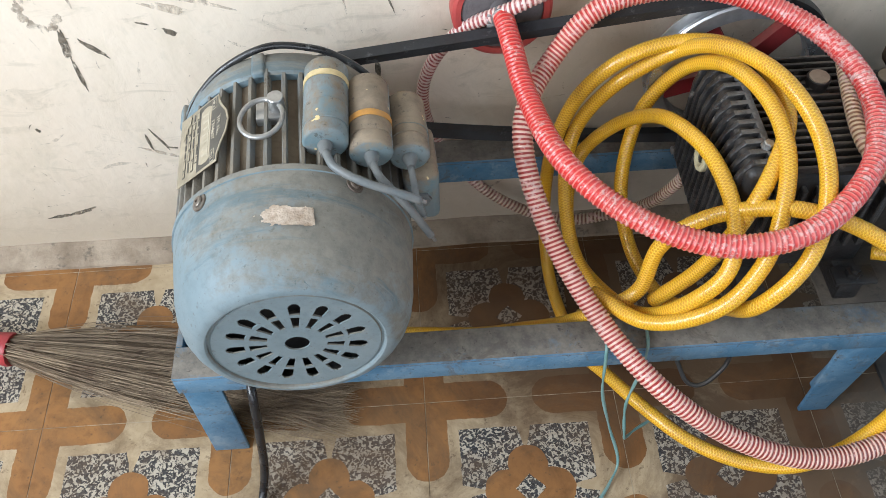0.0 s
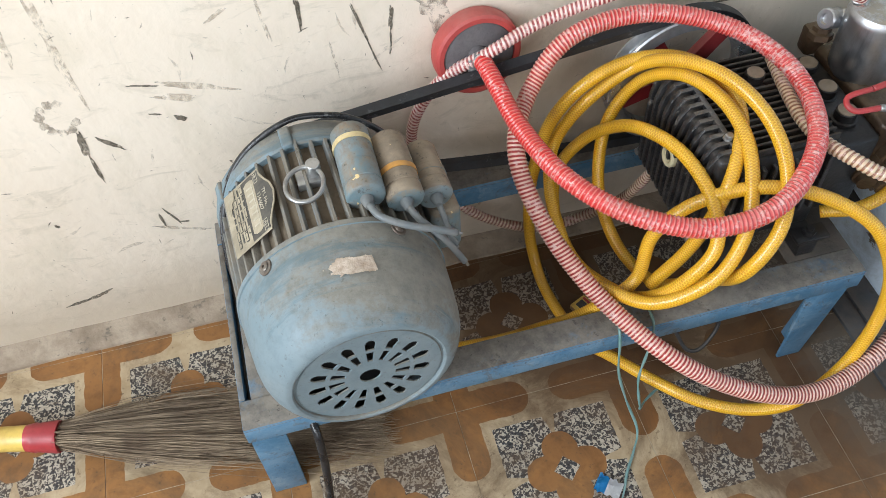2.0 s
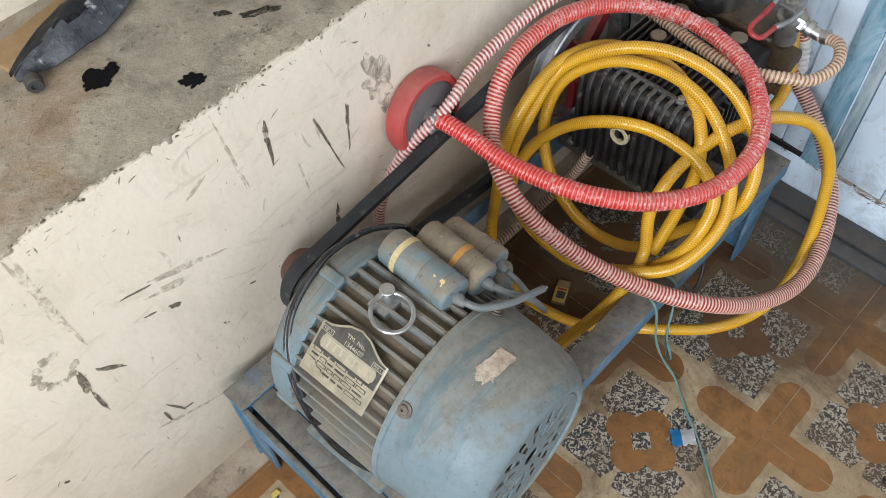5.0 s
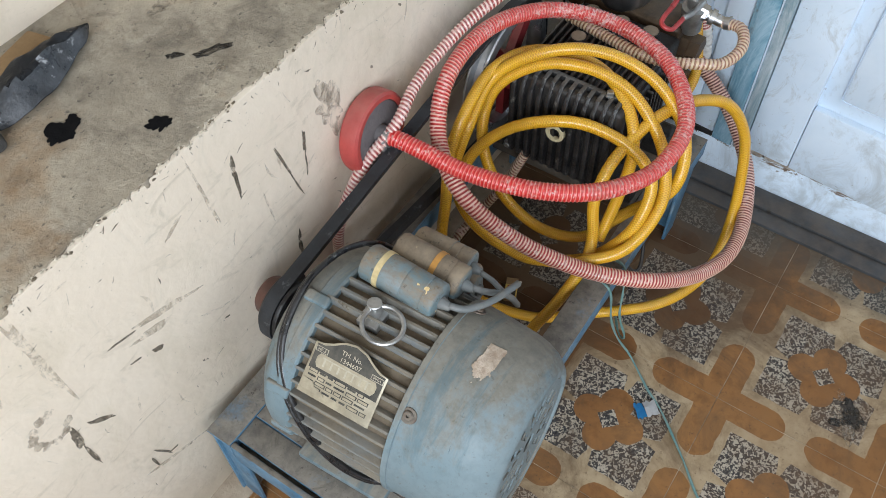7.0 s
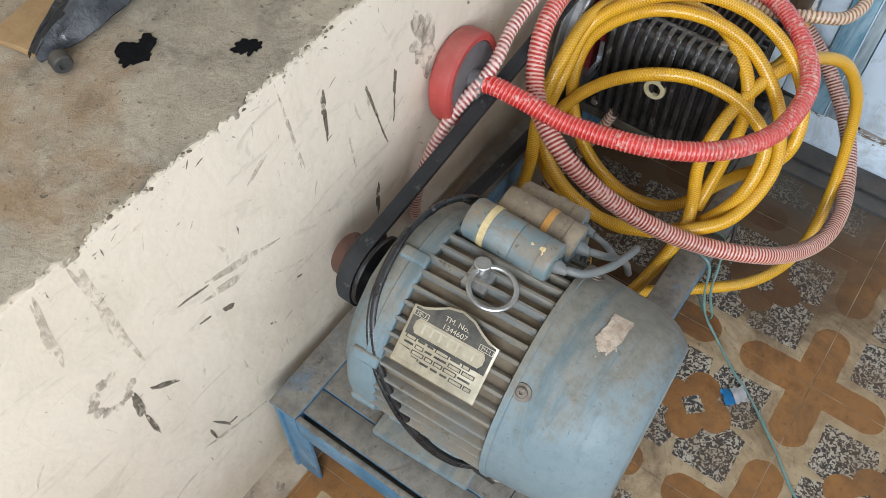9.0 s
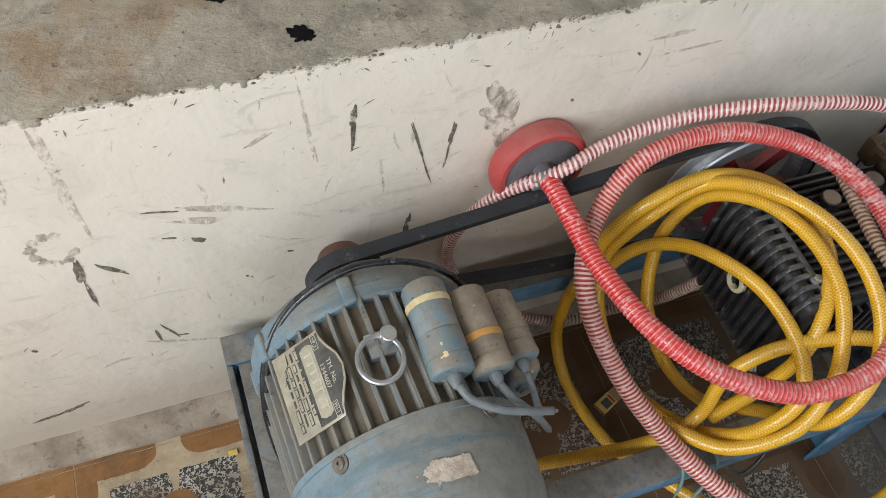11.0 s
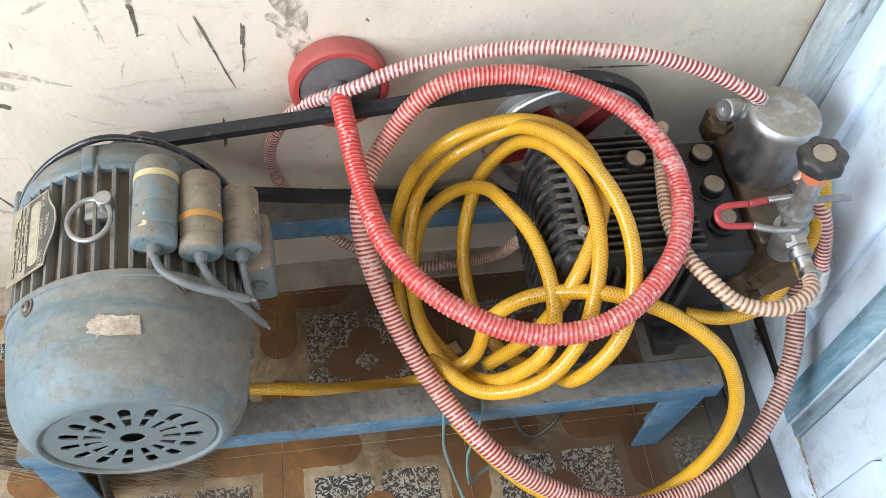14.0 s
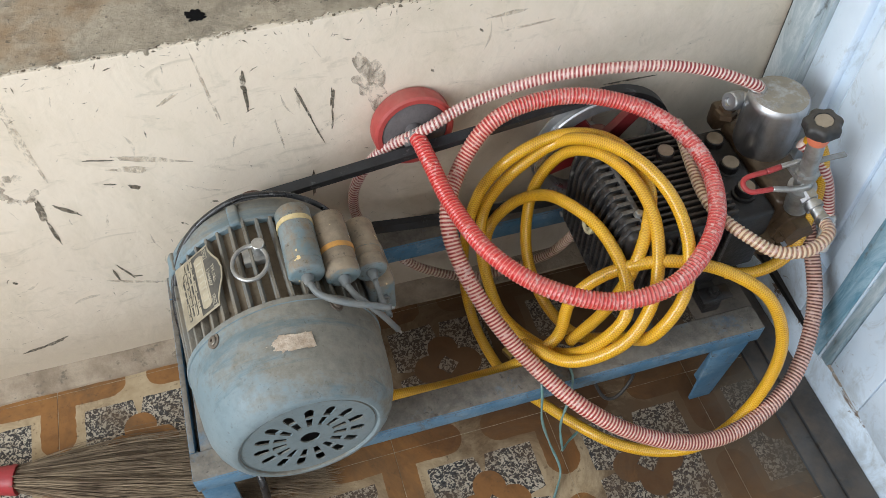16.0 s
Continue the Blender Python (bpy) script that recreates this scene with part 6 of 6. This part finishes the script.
for k in range(3600):
    f = rng.gauss(0, 0.5)
    f = max(-1.25, min(1.25, f))
    g = rng.gauss(0, 0.5)
    ln = rng.uniform(0.50, 0.98)
    st = h0 + Vector((0.0, 0.012 * f, 0.012 * g))
    en = h0 + (h1 - h0) * ln + Vector((0.02 * rng.random(), 0.066 * f * ln + 0.03 * rng.gauss(0, 0.3), 0))
    en.z = 0.004 + 0.018 * abs(g) * (1.1 - ln * 0.5)
    bow = 0.012 * rng.gauss(0, 1)
    b = len(verts)
    w = rng.uniform(0.00028, 0.0006)
    for j in range(6):
        u = j / 5
        c = st.lerp(en, u) + Vector((0, bow * math.sin(math.pi * u) + 0.006 * rng.gauss(0, 1) * (u > 0.75), 0.010 * math.sin(math.pi * u) * (0.6 + 0.4 * g)))
        c.z = max(c.z, 0.002)
        wd = w * (1.2 - 0.8 * u)
        verts += [(c.x, c.y - wd, c.z), (c.x, c.y + wd, c.z), (c.x, c.y, c.z + wd * 1.6)]
    for j in range(5):
        o = b + 3 * j
        for a in range(3):
            a2 = (a + 1) % 3
            faces.append((o + a, o + a2, o + 3 + a2, o + 3 + a))
off = broom.location
me = bpy.data.meshes.new("bristles")
me.from_pydata([tuple(Vector(v) - off) for v in verts], [], faces)
me.materials.append(M_STRAW)
ob = tagged(new("bristles", me), "brown dry grass bristles", kind="stuff")
ob.parent = broom
hd = (h0 - h1).normalized()
bm = bmesh.new()
lathe(bm, h0 - hd * 0.010, hd, [(0, 0.014), (0, 0.0225), (0.004, 0.0235), (0.030, 0.0205), (0.034, 0.0215), (0.038, 0.0205), (0.046, 0.019), (0.046, 0)], 28)
part("sleeve", bm, M_BROOMH, broom, "red plastic sleeve")
bm = bmesh.new()
lathe(bm, h0 + hd * 0.035, hd, [(0, 0), (0, 0.0185), (0.040, 0.0178), (0.088, 0.016), (0.088, 0)], 24)
part("band", bm, M_BROOMY, broom, "yellow plastic band")
bm = bmesh.new()
rod(bm, h0 + hd * 0.12, h0 + hd * 0.62, 0.0135, 18)
part("handle", bm, M_BROOMH, broom)

# ---- string, litter, things on the ledge ----
for pts, nm in (([(0.085, 0.100, 0.207), (0.080, 0.076, 0.207), (0.079, 0.066, 0.19), (0.082, 0.058, 0.13), (0.095, 0.045, 0.07), (0.110, 0.022, 0.015), (0.096, -0.003, 0.004), (0.075, -0.030, 0.004), (0.055, -0.062, 0.003), (0.006, -0.118, 0.003), (-0.045, -0.173, 0.003), (-0.043, -0.210, 0.003), (-0.033, -0.235, 0.003), (-0.004, -0.286, 0.004)], "string"),
                ([(0.128, 0.098, 0.207), (0.124, 0.070, 0.205), (0.120, 0.062, 0.16), (0.113, 0.055, 0.10), (0.116, 0.040, 0.05), (0.122, 0.045, 0.03), (0.140, 0.060, 0.02), (0.175, 0.080, 0.012)], "string")):
    tagged(tube(nm, pts, 0.0018, M_STRING, None, seg=8, step=0.004, taper=lambda f: 0.7 + 0.5 * abs(math.sin(23 * f))), "thin teal plastic string tied to the stand", "string", "strings")
tagged(tube("short_cable", [(0.170, 0.085, 0.150), (0.185, 0.070, 0.120), (0.205, 0.068, 0.115), (0.228, 0.078, 0.135), (0.235, 0.088, 0.165)], 0.0028, M_BLACK, None, seg=8, step=0.004), "thin dark cable hanging under the front rail", "cable")
tagged(tube("twig", [(-0.150, -0.178, 0.004), (-0.110, -0.212, 0.006), (-0.062, -0.250, 0.008), (-0.019, -0.286, 0.008), (0.020, -0.322, 0.005)], 0.0035, M_BLACK, None, seg=8, step=0.004, taper=lambda f: 0.6 + 0.8 * f), "thin black stick lying on the tiles", "stick")

wrap = root("candy_wrapper", (0.048, -0.040, 0), "torn blue and white sweet wrapper on the tiles", "wrapper")
for x0, x1, mt, nm in ((0.030, 0.045, M_BLUE, "blue_half"), (0.045, 0.065, M_PAPER, "white_half")):
    bm = bmesh.new()
    g = [[bm.verts.new((x0 + (x1 - x0) * i / 5, -0.052 + 0.025 * j / 5 + 0.006 * noise.noise((i * 0.8 + x0 * 90, j * 0.8, 3)), 0.003 + 0.008 * abs(noise.noise((i * 0.9 + x0 * 50, j * 0.8, 1))))) for j in range(6)] for i in range(6)]
    for i in range(5):
        for j in range(5):
            bm.faces.new((g[i][j], g[i + 1][j], g[i + 1][j + 1], g[i][j + 1]))
    bmesh.ops.solidify(bm, geom=bm.faces[:], thickness=0.0004)
    bmesh.ops.rotate(bm, verts=bm.verts, cent=(0.047, -0.040, 0), matrix=Matrix.Rotation(radians(-42), 3, "Z"))
    bmesh.ops.translate(bm, verts=bm.verts, vec=(-0.004, -0.002, 0.001))
    part(nm, bm, mt, wrap)

litter = root("match_box", (0.118, 0.247, 0), "small crushed yellow and black matchbox on the tiles", "matchbox")
LM = Matrix.Translation((0.118, 0.247, 0)) @ Matrix.Rotation(radians(24), 4, "Z")
for nm, mt, b in (("tray", M_CARD, (-0.022, 0.022, -0.010, 0.010, 0.0012, 0.0085)), ("label_band", M_BROOMY, (-0.021, 0.008, -0.0104, 0.0104, 0.0014, 0.0092)), ("dark_print", M_INK, (-0.014, 0.000, -0.0080, 0.0060, 0.0093, 0.0097)), ("red_print", M_LEVER, (0.002, 0.006, -0.0080, 0.0070, 0.0093, 0.0097)), ("striker", M_INK, (-0.020, 0.020, -0.0110, -0.0105, 0.002, 0.008))):
    bm = bmesh.new()
    box(bm, *b, 0.0003, LM, 1)
    part(nm, bm, mt, litter)

pouch = root("folded_black_sheet", (-0.29, 0.60, LEDGE_Z), "crumpled black plastic sheet folded over cardboard on the ledge", "plastic sheet")
bm = bmesh.new()
n1, n2 = 26, 12
g = []
A, B = Vector((-0.378, 0.598, 0)), Vector((-0.195, 0.634, 0))
dv = (B - A).normalized()
sv = Vector((-dv.y, dv.x, 0))
for i in range(n1 + 1):
    u = i / n1
    wd = 0.052 * math.sin(math.pi * min(1, 0.06 + u * 0.94)) ** 0.8
    row = []
    for j in range(n2 + 1):
        v = j / n2 * 2 - 1
        c = A.lerp(B, u) + sv * (wd * v * 0.5 + 0.006 * noise.noise((u * 5, v * 2, 3)))
        h = 0.030 * (1 - v * v) * math.sin(math.pi * (0.1 + 0.85 * u)) + 0.006 * noise.noise((u * 7, v * 4, 1)) + 0.006
        row.append(bm.verts.new((c.x, c.y, LEDGE_Z + max(0.0015, h))))
    g.append(row)
for i in range(n1):
    for j in range(n2):
        bm.faces.new((g[i][j], g[i + 1][j], g[i + 1][j + 1], g[i][j + 1]))
# thin pale layer over the lower edge, painting the sheet's sheen
sheen_bm = bmesh.new()
for i in range(n1):
    for j in range(6):
        if j < 3.2 + 1.6 * noise.noise((i * 0.22, 4, 1)) + 1.5 * max(0, 1 - i / 7):
            sheen_bm.faces.new([sheen_bm.verts.new(v.co + Vector((0, -0.0004, 0.0010))) for v in (g[i][j], g[i + 1][j], g[i + 1][j + 1], g[i][j + 1])])
bmesh.ops.remove_doubles(sheen_bm, verts=sheen_bm.verts, dist=0.0001)
bmesh.ops.solidify(bm, geom=bm.faces[:], thickness=0.0015)
part("sheet", bm, M_BAG, pouch)
part("sheen_layer", sheen_bm, M_BAG_SHEEN, pouch, "pale grey layer with the sheen of the sheet's lower edge painted on")
bm = bmesh.new()
box(bm, -0.08, 0.07, -0.026, 0.026, 0, 0.008, 0.002, Matrix.Translation((-0.300, 0.645, LEDGE_Z + 0.001)) @ Matrix.Rotation(radians(12), 4, "Z"))
part("cardboard", bm, M_CARD, pouch, "brown cardboard under the sheet")
bm = bmesh.new()
lathe(bm, (-0.366, 0.582, LEDGE_Z + 0.010), (-0.3, -1, 0), [(0, 0), (0, 0.0075), (0.002, 0.009), (0.012, 0.009), (0.014, 0.0075), (0.014, 0.004), (0.011, 0.0035), (0.011, 0)], 20)
solo("caster_wheel", bm, M_BLACK, "small black rubber wheel beside the folded sheet", "wheel")

bm = bmesh.new()
box(bm, -0.425, -0.412, 0.330, 0.338, 0.0005, 0.004, 0.001, None, 1)
solo("yellow_scrap", bm, M_BROOMY, "tiny yellow scrap at the foot of the stand", "scrap")

# ---- floor tiles: pieces with open joints ----
P = 0.25
tile_meshes = {}


def tile_mesh(w, d):
    key = (round(w, 3), round(d, 3))
    if key not in tile_meshes:
        bm = bmesh.new()
        box(bm, 0, w - 0.0009, 0, d - 0.0009, -0.010, 0.0, 0.0003, None, 1)
        tile_meshes[key] = mesh_of("tile", bm, M_TILE)
    return tile_meshes[key]


xs = [-2.375 + P * k for k in range(12)]
ys = [-2.625 + P * k for k in range(13)]
rng = random.Random(3)
for x in xs:
    for y in ys:
        w = min(P, 0.60 - x)
        d = min(P, 0.415 - y)
        if w < 0.01 or d < 0.01:
            continue
        ob = new("tile", tile_mesh(w, d))
        ob.location = (x + 0.00045, y + 0.00045, rng.uniform(-0.0001, 0.0002))
        ob.parent = floor
